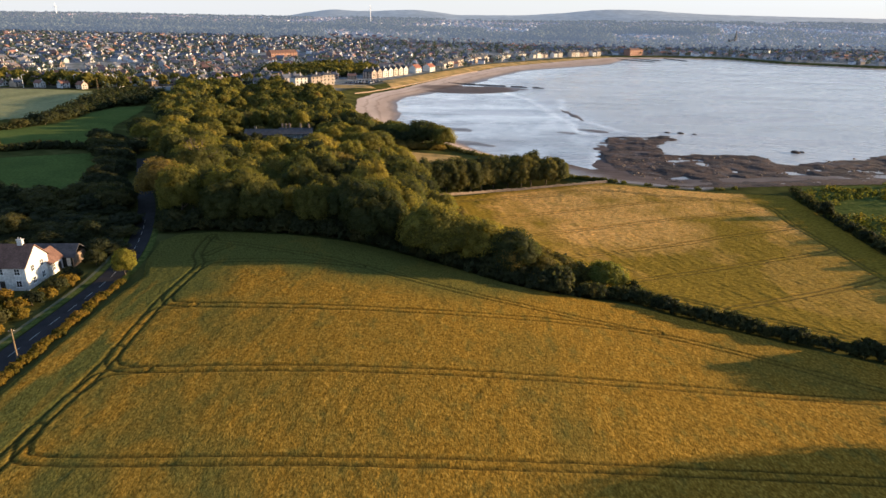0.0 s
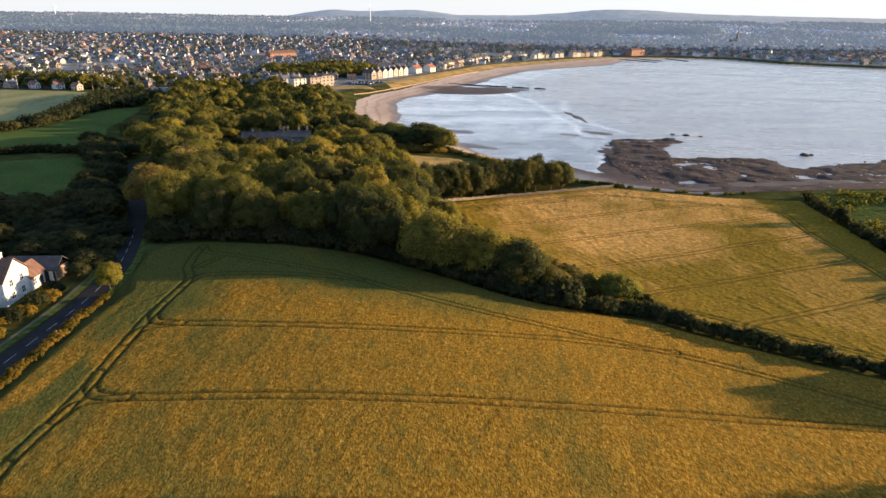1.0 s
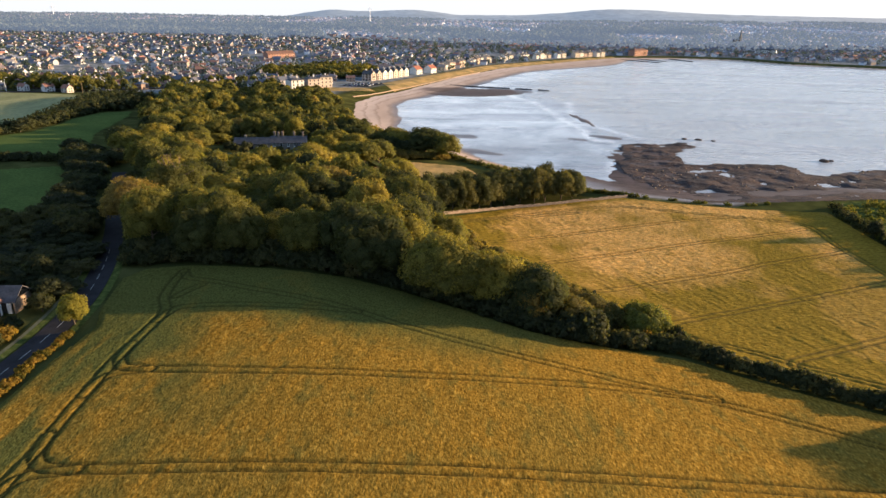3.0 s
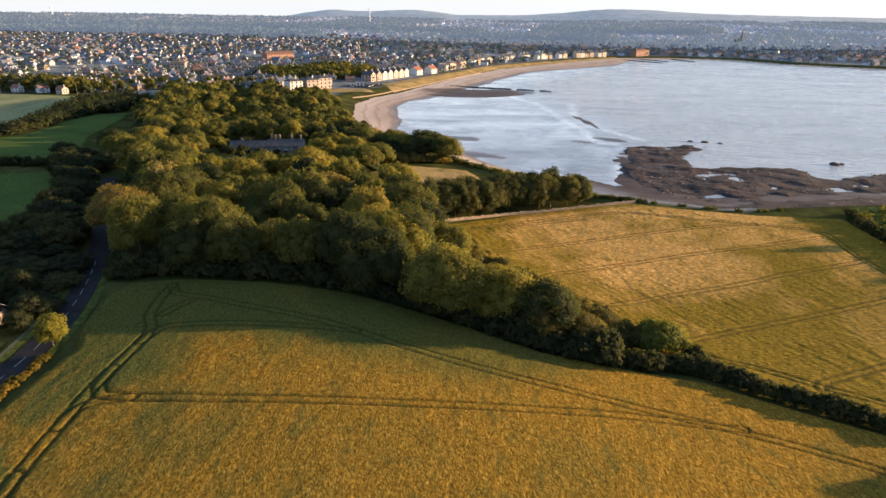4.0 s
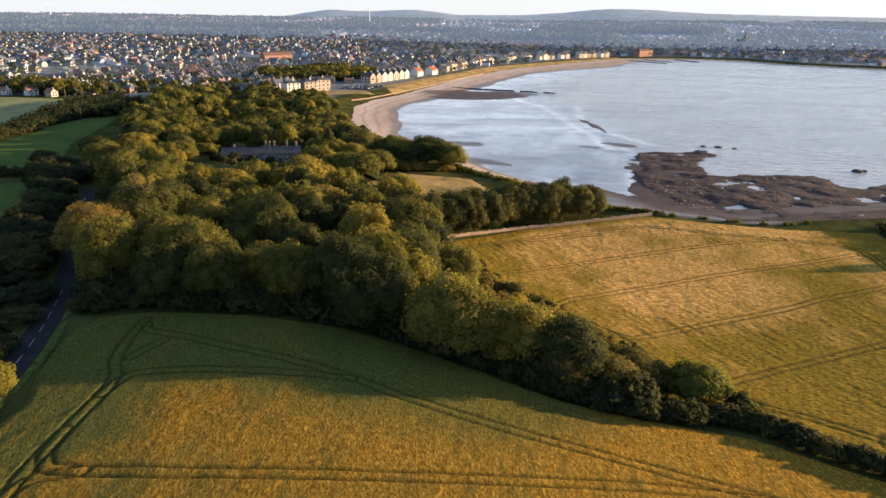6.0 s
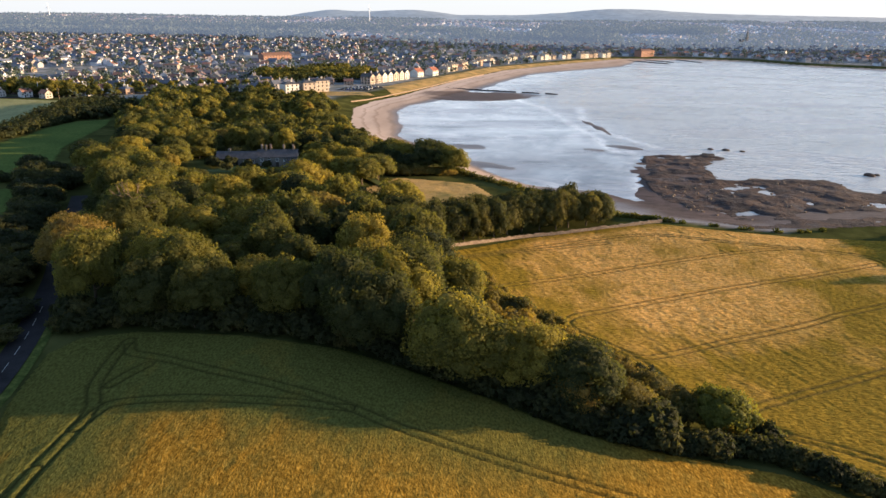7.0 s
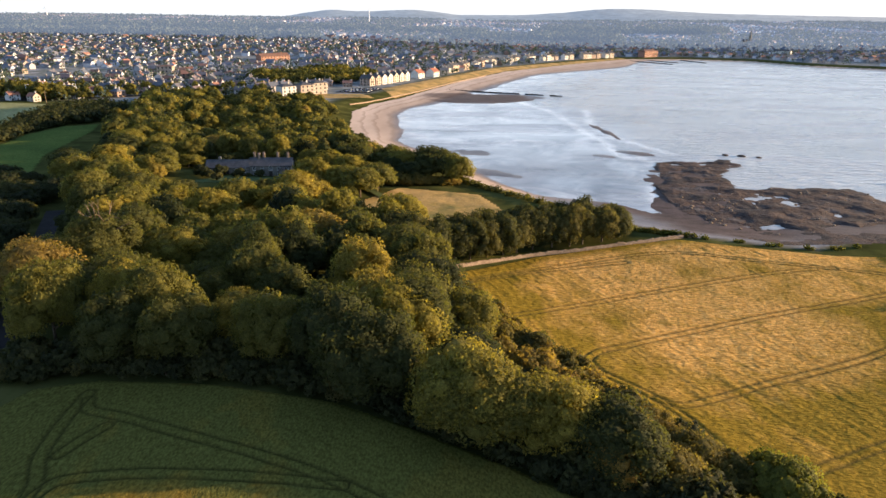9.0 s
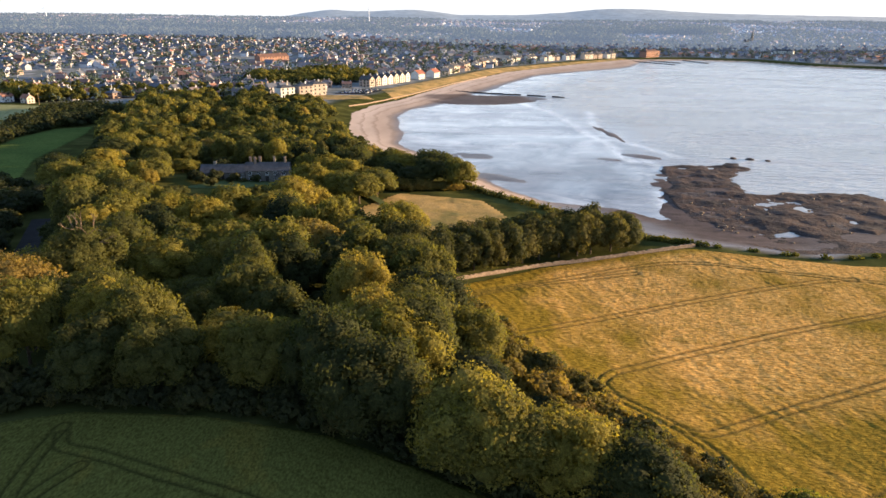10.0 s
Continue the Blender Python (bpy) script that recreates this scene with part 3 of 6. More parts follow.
def curve_points(ctrl, n=16):
    """A smooth line through a few plan points."""
    p = np.asarray(ctrl, float)
    p = np.vstack([2 * p[0] - p[1], p, 2 * p[-1] - p[-2]])
    out = []
    for i in range(1, len(p) - 2):
        for u in np.linspace(0, 1, n, endpoint=False):
            a, b, c, d = p[i - 1:i + 3]
            out.append(0.5 * ((2 * b) + (c - a) * u + (2 * a - 5 * b + 4 * c - d) * u ** 2 + (3 * b - a - 3 * c + d) * u ** 3))
    return np.array(out + [p[-2]])

# ---------------------------------------------------------------- ground, sea, far hills


def axis(lo, hi, fine_lo, fine_hi, fine, mid, cap, grow=1.12):
    a = list(np.arange(fine_lo, fine_hi, fine))
    s, v = fine, a[-1]
    while v < hi:
        s = min(s * grow, cap) if v < mid else s * grow
        v += s
        a.append(min(v, hi))
    s, v = fine, a[0]
    while v > lo:
        s *= grow
        v -= s
        a.insert(0, max(v, lo))
    return np.array(a)


gx = axis(-4200, 4200, -260, 260, 3.2, 700, 6.5)
gy = axis(-900, 4950, 50, 640, 3.0, 1330, 5.5)
X, Y = np.meshgrid(gx, gy)
Z, sand, wet = relief(X.ravel(), Y.ravel())
mud = np.zeros(X.size)
for cx, cy, ax, ay, turn, k in ((18, 668, 52, 34, 0.05, 0.75), (95, 348, 34, 74, -0.2, 0.9), (93, 498, 40, 6, -1.45, 0.5), (130, 300, 60, 20, 0.0, 0.7)):
    u, v = (X.ravel() - cx) * math.cos(turn) + (Y.ravel() - cy) * math.sin(turn), (Y.ravel() - cy) * math.cos(turn) - (X.ravel() - cx) * math.sin(turn)
    mud = np.maximum(mud, k * smooth(1.5, 0.6, (u / ax) ** 2 + (v / ay) ** 2 + 0.9 * fbm(X.ravel() / 16, Y.ravel() / 16, 47, 3)))
mud *= smooth(-3, -9, shore_dist(X.ravel(), Y.ravel()))
sd = shore_dist(X.ravel(), Y.ravel())
tide = np.clip(-sd / (13.0 + (8 * smooth(330, 400, Y.ravel()) + 17 * smooth(430, 500, Y.ravel()) + 12 * smooth(620, 760, Y.ravel())) * smooth(330, 240, X.ravel())), 0, 1)
town = smooth(540, 570, Y.ravel() - 0.12 * np.abs(X.ravel() + 300)) * smooth(20, 40, shore_dist(X.ravel(), Y.ravel()))
part("ground", array_mesh("ground", np.c_[X.ravel(), Y.ravel(), Z - 0.02], grid_faces(len(gx), len(gy)), M_GROUND, True, {"sand": sand, "wet": wet, "mud": mud, "town": town, "tide": tide}))
tagged(bpy.data.objects["ground"], "rough grass, woodland floor and pale beach sand, one sheet", "ground", kind="structure")

wax, way_ = np.r_[np.arange(-120, 130, 2.5), np.arange(130, 420, 12.0), 420, 600, 1000, 2000, 4200], np.r_[np.arange(230, 700, 3.0), np.arange(700, 1360, 10.0)]
wx, wy = np.meshgrid(wax, way_)
calm = smooth(-45, 30, poly_depth(FLATS, wx.ravel(), wy.ravel()))
foam = sum(0.85 * smooth(5.5, 0.5, line_dist(curve_points(q, 5), wx.ravel(), wy.ravel())) for q in SURF)
part("water", array_mesh("water", np.c_[wx.ravel(), wy.ravel(), np.full(wx.size, SEA_Z)], grid_faces(len(wax), len(way_)), M_WATER, True, {"calm": calm, "foam": np.clip(foam, 0, 1), "wetsand": calm * smooth(490, 370, wy.ravel() - 0.5 * (wx.ravel() - 60)) * (0.3 + 0.7 * smooth(-0.35, 0.3, fbm(wx.ravel() / 22, wy.ravel() / 30, 49, 4)))}))
tagged(bpy.data.objects["water"], "calm pale blue sea of the bay at low tide", "sea", kind="structure")

# far ridge of low hills behind the town; blue emission paints its haze
M_HILL = surface("haze_glow_hill", [(0.3, (0.13, 0.16, 0.19)), (0.7, (0.2, 0.235, 0.26))], 0.004, 1.0, 0.02)
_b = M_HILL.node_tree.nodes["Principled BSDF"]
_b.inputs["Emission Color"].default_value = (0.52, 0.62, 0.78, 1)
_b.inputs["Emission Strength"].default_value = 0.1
RIDGE = [(-4300, -2), (-3124, 3), (-2730, 10), (-1947, 20), (-1250, 31), (-1130, 36), (-1009, 60), (-815, 85), (-690, 77), (-544, 77), (-400, 86), (-235, 90), (-90, 76), (36, 61),
         (300, 64), (538, 70), (768, 88), (930, 106), (1073, 115), (1342, 112), (1540, 102), (1728, 94), (2304, 89), (2947, 86), (4300, 74)]
hx = np.linspace(-4200, 4250, 420)
top = np.interp(hx, *np.array(RIDGE, float).T)
top = np.convolve(np.pad(top, 2, "edge"), np.ones(5) / 5, "valid") + 2.0 * fbm(hx / 60, hx * 0 + 3.0, 3)
hv, rows = [], [(4100, 0.0), (4400, 0.5), (4700, 1.0), (4850, 0.6)]
for yy, k in rows:
    base = land(hx, np.full_like(hx, yy)) - 6
    hv.append(np.c_[hx, np.full_like(hx, yy), base + (top - base) * k])
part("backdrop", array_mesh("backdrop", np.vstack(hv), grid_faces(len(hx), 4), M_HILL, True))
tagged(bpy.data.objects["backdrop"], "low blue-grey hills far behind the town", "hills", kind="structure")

# fields of the far distance, their haze painted as glow
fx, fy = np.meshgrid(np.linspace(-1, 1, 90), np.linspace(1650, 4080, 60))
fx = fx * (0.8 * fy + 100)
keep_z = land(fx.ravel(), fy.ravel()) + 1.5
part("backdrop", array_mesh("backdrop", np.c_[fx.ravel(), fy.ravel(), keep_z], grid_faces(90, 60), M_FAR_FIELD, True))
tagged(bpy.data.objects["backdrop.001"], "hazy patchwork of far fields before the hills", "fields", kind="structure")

# ---------------------------------------------------------------- crops and grass fields
WHEAT_PLOT = [(-70.6, -6), (-70.6, 90), (-70.2, 118), (-69.0, 134), (-72.3, 142), (-75.5, 158), (-73, 164), (-64, 167), (-45, 167), (-26, 164), (-14, 159), (1, 151.5), (14, 144), (27, 141), (44, 138.5), (56, 131), (72, 122), (90, 113.5), (96, 110.6), (90, 84), (88, -6)]
WHEELS_1 = [
    curve_points([(-63.6, 163), (-63.0, 155), (-61.6, 147), (-58.6, 139), (-59.2, 119), (-58.4, 95), (-59.2, 73), (-58, 20), (-58, -6)]),
    curve_points([(-59.2, 78), (-58, 72.5), (-53, 70.3), (-22, 71.2), (8, 72.1), (56, 74.6), (112, 77)]),
    curve_points([(-58.8, 101), (-57, 95.5), (-51, 94.1), (-28, 95), (7, 95.9), (40, 97.2), (78, 98.4), (100, 99)]),
    curve_points([(-58.4, 88), (-57, 92.5), (-51, 94.1)]),
    curve_points([(-59, 127), (-58, 120.5), (-52, 118.5), (-22, 119), (1, 120.2), (24, 121.9), (44, 121.6)]),
    curve_points([(-59, 111), (-58, 116.5), (-52, 118.5)]),
    curve_points([(-58.6, 136), (-57.4, 140.8), (-55, 142.7), (-45, 144), (-29, 143.8), (-21, 143.4)]),
    curve_points([(-62.6, 161), (-60.8, 158.2), (-54.9, 156.5), (-45, 152.8), (-24.5, 145.4), (-13.3, 139.6), (-2, 134.8), (7, 131.6), (25, 126), (48, 119), (66, 110.5), (79, 103.2), (92, 97)]),
    curve_points([(-59.4, 147.5), (-58.0, 151), (-56.4, 154.2)]),
]
BARLEY_PLOT = [(-9, 237), (18, 258), (48, 269.5), (66, 275), (86, 268.5), (110, 263), (141, 262.5), (138.5, 222), (135, 188), (130, 150), (125, 108), (91, 121.5), (74, 129), (58, 139.5), (44, 148), (36, 153), (31, 160), (27.5, 170), (22.5, 181), (15, 194), (7, 205), (0, 218)]
WHEELS_2 = [
    curve_points([(-9, 229), (-2, 216), (5, 206), (14, 196.5), (21.2, 188), (27, 182), (31, 177), (34.3, 170), (36.2, 162), (38.5, 156), (43, 152.8), (49, 150.2), (58, 146.2), (69, 138.4), (82, 130.5), (92, 125), (122, 112)]),
    curve_points([(50, 150.5), (46, 153.8), (48, 158), (54, 161.6), (68, 168.4), (96, 181), (118, 190.6), (121.6, 194)]),
    curve_points([(30.4, 178), (33.6, 176.4), (38.5, 178.2), (54.5, 186.6), (77, 196.4), (91, 203.6), (119.7, 216), (122, 221)]),
    curve_points([(22, 187.5), (20.8, 192.3), (24, 197), (29, 199.8), (40, 205.8), (55, 212.6), (70, 219), (98, 229.4), (120, 239)]),
    curve_points([(66, 139), (69, 142.3), (87, 151), (112, 163.2), (120, 168)]),
    curve_points([(4, 206.5), (5, 210), (10, 214.3), (26, 223), (41, 230.2), (58, 237.2), (84.5, 247), (104, 252)]),
    curve_points([(-8, 227), (-7, 229.4), (0, 234.8), (14, 243.8), (30, 250), (44, 254)]),
    curve_points([(127, 112), (121.5, 165), (122, 196), (121.8, 222), (124, 238), (121, 246), (108, 250), (84, 256), (62, 262), (40, 257), (14, 245), (-4, 233), (-8, 227)]),
]


def crop_field(name, plot, wheels, step, tall, material, seed, green_fn, wave=0.0, rut=0.24):
    """A standing crop as one surface, with paired wheelings pressed into it and a wind-ruffled top."""
    x, y, f = patch(plot, step, 0)
    z = relief(x, y)[0]
    track = np.zeros_like(x)
    for line in wheels:
        near = (x > line[:, 0].min() - 3) & (x < line[:, 0].max() + 3) & (y > line[:, 1].min() - 3) & (y < line[:, 1].max() + 3)
        k = np.where(near)[0]
        d = line_dist(line[::2] if len(line) > 40 else line, x[k], y[k])
        d = d + 0.06 * vnoise(x[k] / 4.0, y[k] / 4.0, seed)
        track[k] = np.maximum(track[k], np.clip(1 - (np.abs(d - 0.95) - 0.08) / rut, 0, 1))
    rim = smooth(0, 1.0, poly_depth(plot, x, y))
    u, v = x * math.cos(0.25) - y * math.sin(0.25), x * math.sin(0.25) + y * math.cos(0.25)
    top = tall + 0.10 * fbm(u / 3.0, v / 7.0, seed, 3) + 0.07 * fbm(u / 0.7, v / 1.5, seed + 5, 2)
    # long low ridges where the wind and the drill rows have laid the crop over
    a, b = x * math.cos(-0.42) - y * math.sin(-0.42), x * math.sin(-0.42) + y * math.cos(-0.42)
    top += wave * fbm(a / 1.05 + 0.8 * vnoise(x / 18, y / 18, seed + 9), b / 5.5, seed + 11, 2) * smooth(-0.5, 0.5, fbm(x / 26, y / 26, seed + 13, 2))
    top *= 1 - 0.5 * track
    zz = z + 0.05 + (top - 0.05) * (0.25 + 0.75 * rim)
    me = array_mesh(name, np.c_[x, y, zz], f, material, True, {"track": track * 0.78, "green": green_fn(x, y)})
    return tagged(part(name, me), kind="stuff")


def green_shade_wheat(x, y):
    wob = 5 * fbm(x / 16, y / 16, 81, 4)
    # green tint painting the wood's shade on the wheat along its edge
    wood_shade_tint = smooth(31, 17, line_dist(np.array(WHEAT_PLOT[5:12], float), x, y) + wob)
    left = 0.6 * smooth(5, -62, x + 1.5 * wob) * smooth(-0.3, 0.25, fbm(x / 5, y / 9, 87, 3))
    return np.clip(0.85 * wood_shade_tint + left + 0.8 * smooth(-57, -63, x + 0.5 * wob) * smooth(-0.25, 0.2, fbm(x / 2.2, y / 14, 85, 3)), 0, 1)


def green_shade_barley(x, y):
    wob = 9 * fbm(x / 30, y / 24, 83, 4)
    near = smooth(208, 172, y - 0.33 * (x - 60) + wob)
    rim = smooth(19, 4, line_dist(np.array(BARLEY_PLOT[10:] + BARLEY_PLOT[:1], float), x, y) + 0.5 * wob)
    wallside = 0.8 * smooth(7, 2, line_dist(np.array(BARLEY_PLOT[:4], float), x, y) + 0.2 * wob)
    band = 0.35 * np.exp(-((y - 250 + 0.05 * (x - 80) + 0.5 * wob) / 6.0) ** 2) * smooth(50, 70, x)
    # last term: green tint painting the hedge's shade along the right-hand strip
    return np.clip(0.75 * near + 0.75 * rim + band + wallside + 0.85 * smooth(119, 124, x), 0, 1)


wheat = crop_field("wheat_field", WHEAT_PLOT, WHEELS_1, 0.34, 0.52, M_WHEAT, 21, green_shade_wheat, 0.05)
tagged(wheat, "golden standing wheat with paired tractor wheelings", "crop field")
barley = crop_field("barley_field", BARLEY_PLOT, WHEELS_2, 0.42, 0.5, M_BARLEY, 57, green_shade_barley, 0.15, 0.4)
tagged(barley, "pale ripe barley with green patches and wheelings", "crop field")


def sheet(name, plot, step, lift, material, label, category, rough_amp=0.1):
    x, y, f = patch(plot, step, lift)
    z = relief(x, y)[0] + lift + rough_amp * (0.5 + fbm(x / 3, y / 3, 77, 3)) * smooth(0, 2, poly_depth(plot, x, y))
    ob = part(name, array_mesh(name, np.c_[x, y, z], f, material, True))
    return tagged(ob, label, category, kind="structure")


sheet("pasture", [(-300, 215), (-186, 258), (-150, 276), (-137, 254), (-113, 193), (-146, 199), (-300, 160)], 1.5, 0.12, M_PASTURE, "dark green grazed pasture between hedges", "field")
sheet("pasture", [(-330, 232), (-240, 262), (-196, 278), (-168, 290), (-160, 299), (-186, 356), (-203, 428), (-212, 452), (-226, 440), (-226, 405), (-221, 385), (-219, 358), (-232, 322), (-330, 300)], 1.5, 0.12, M_PASTURE, "green pasture below the wood", "field")
sheet("hayfield", [(-480, 390), (-380, 372), (-256, 362), (-243, 384), (-251, 412), (-256, 440), (-266, 500), (-288, 532), (-480, 528)], 2.0, 0.12, M_HAY, "pale cut hayfield with mown stripes", "field")
sheet("meadow", [(-46, 268), (-26, 270), (0, 287), (12, 305), (4, 326), (-28, 330), (-42, 300)], 1.0, 0.14, M_MEADOW, "golden dry meadow grass in a woodland clearing", "meadow", 0.3)
sheet("lawn", [(-108, 316), (-84, 322), (-76, 338), (-98, 334)], 1.0, 0.12, M_LAWN, "mown lawn before the manor", "lawn", 0.03)
v, f = strip(curve_points([(-40, 326), (-35, 316), (-28, 304), (-26, 294), (-29, 280), (-36, 264)], 10), 1.6, 0.5)
tagged(part("path", array_mesh("path", v, f, M_LAWN, True)), "mown green path curving through the dry meadow", "path", kind="structure")
sheet("lawn", [(-140, 600), (-100, 612), (-72, 628), (-84, 645), (-130, 636)], 2.0, 0.12, M_MEADOW, "sunlit grass bank above the beach", "grass", 0.1)
sheet("lawn", [(-56, 640), (-2, 795), (60, 945), (186, 1120), (300, 1258), (296, 1274), (178, 1136), (44, 962), (-22, 806), (-72, 690)], 2.0, 0.12, M_MEADOW, "strip of dry grass along the promenade", "grass", 0.1)

# weed-covered rocks of the foreshore
x, y, f = patch(ROCKS, 1.0, 0)
dep = poly_depth(ROCKS, x, y) + 9 * fbm(x / 18, y / 16, 31, 5)
z = -13.4 + 0.84 * smooth(-3, 6, dep) + 1.1 * smooth(0, 10, dep) * fbm(x / 10, y / 8, 33, 5) + 0.25 * fbm(x / 2.4, y / 2.4, 35, 2)
near_bank = smooth(-20, -6, shore_dist(x, y))
z = z + near_bank * (np.maximum(z, relief(x, y)[0] + 0.05 + 0.12 * fbm(x / 3, y / 3, 37, 2)) - z)
tagged(part("shore_rock", array_mesh("shore_rock", np.c_[x, y, z], f, M_ROCK, True)), "dark weed-covered rock platform bared by the tide", "rock", kind="structure")

# ---------------------------------------------------------------- road
ROAD = curve_points([(-76.6, 30), (-76.6, 60), (-76.6, 100), (-76.4, 132), (-81, 157), (-93, 189), (-107, 218), (-130, 268)], 12)
v, f = strip(ROAD, 2.5, 0.08)
tagged(part("road", array_mesh("road", v, f, M_ASPHALT, True)), "narrow grey asphalt country road", "road", kind="structure")
v, f = strip(ROAD[:54] + np.array([-4.6, 0]), 0.4, 0.16)
tagged(part("pavement", array_mesh("pavement", v, f, M_PAVING, True)), "pale narrow footpath beside the road", "pavement", kind="structure")
for k, off in enumerate((-3.6, 3.6)):
    v, f = strip(ROAD[:54] + np.array([off, 0]), 0.8, 0.10)
    tagged(part("verge", array_mesh("verge", v, f, M_VERGE, True)), "rough grass verge of the road", "verge", kind="structure")
seg = np.r_[0, np.cumsum(np.hypot(*np.diff(ROAD, axis=0).T))]
for s in np.arange(20, 150, 6.0):
    a, b = [(float(np.interp(q, seg, ROAD[:, 0])), float(np.interp(q, seg, ROAD[:, 1]))) for q in (s, s + 3.4)]
    vv, ff = strip([a, b], 0.055, 0.095, 1.1)
    tagged(part("road_marking", array_mesh("road_marking", vv, ff, M_PAINT)), "white dashed centre line on asphalt", "road marking", group="centre line dashes", kind="structure")

# loose boulders on the foreshore, and rocks standing off it
g0 = np.random.default_rng(15)


def boulder(rng, r):
    bm = bmesh.new()
    bmesh.ops.create_icosphere(bm, subdivisions=2, radius=r)
    for v in bm.verts:
        v.co *= 1 + 0.28 * noise.noise(v.co / r * 1.7 + Vector((rng.uniform(0, 50), 0, 0)))
        v.co.z *= 0.55
    return bm


for x, y, r in ((196, 366, 2.6), (200, 367, 1.6), (150, 424, 2.2), (142, 426, 1.8), (158, 421, 1.5)):
    ob = part("sea_rock", boulder(g0, r), M_ROCK)
    ob.matrix_basis = pose(x, y, SEA_Z - 0.1, 0, 0, float(g0.uniform(0, 360)))
    tagged(ob, "dark weedy rock standing off the shore", "rock", "rocks off the shore")
bm = bmesh.new()
for k in range(170):
    x, y = float(g0.uniform(84, 240)), float(g0.uniform(278, 352))
    if inside(ROCKS, np.array([x]), np.array([y]))[0]:
        r = float(g0.uniform(0.25, 0.8))
        q = bmesh.ops.create_icosphere(bm, subdivisions=1, radius=r)
        for v in q["verts"]:
            v.co = Vector((v.co.x * g0.uniform(0.8, 1.3), v.co.y * g0.uniform(0.8, 1.3), v.co.z * 0.7)) + Vector((x, y, -12.6))
tagged(part("boulders", bm, M_STONE), "scattered grey boulders on the weedy foreshore", "boulders", kind="stuff")

# ---------------------------------------------------------------- trees and shrubs
RNG = np.random.default_rng(11)


def leaf_quads(cen, nor, size, rng):
    """Small bent sprays of leaves: one leaf-shaped face each, facing about along nor; also the soft normals they are lit by."""
    n = len(cen)
    face = nor + rng.normal(0, 0.75, (n, 3))
    face /= np.linalg.norm(face, axis=1)[:, None]
    a = np.cross(face, rng.normal(0, 1, (n, 3)))
    a /= np.linalg.norm(a, axis=1)[:, None] + 1e-9
    b = np.cross(face, a)
    s = (size * rng.uniform(0.6, 1.3, n))[:, None]
    a, b = a * s, b * s * rng.uniform(0.55, 0.9, n)[:, None]
    v = np.stack([cen - a - b * 0.7, cen + a - b * 0.7, cen + b * 1.3], 1)
    soft = 0.66 * nor + 0.52 * face
    soft /= np.linalg.norm(soft, axis=1)[:, None]
    return v.reshape(-1, 3), np.arange(3 * n).reshape(n, 3), np.repeat(soft, 3, 0)


def ball_parts():
    """A cube-sphere of 24 quads: directions and faces."""
    verts, faces, seen = [], [], {}

    def vid(q):
        key = tuple(round(c, 3) for c in q)
        if key not in seen:
            seen[key] = len(verts)
            verts.append(np.array(q) / np.linalg.norm(q))
        return seen[key]

    for ax in range(3):
        for sg in (-1, 1):
            for i in (-1, 0):
                for j in (-1, 0):
                    q = []
                    for di, dj in ((0, 0), (1, 0), (1, 1), (0, 1)):
                        c = [0.0, 0.0, 0.0]
                        c[ax], c[(ax + 1) % 3], c[(ax + 2) % 3] = sg, i + di, j + dj
                        q.append(vid(c))
                    faces.append(q if sg > 0 else q[::-1])
    return np.array(verts), np.array([t for q in faces for t in ((q[0], q[1], q[2]), (q[0], q[2], q[3]))])


BALL_V, BALL_F = ball_parts()


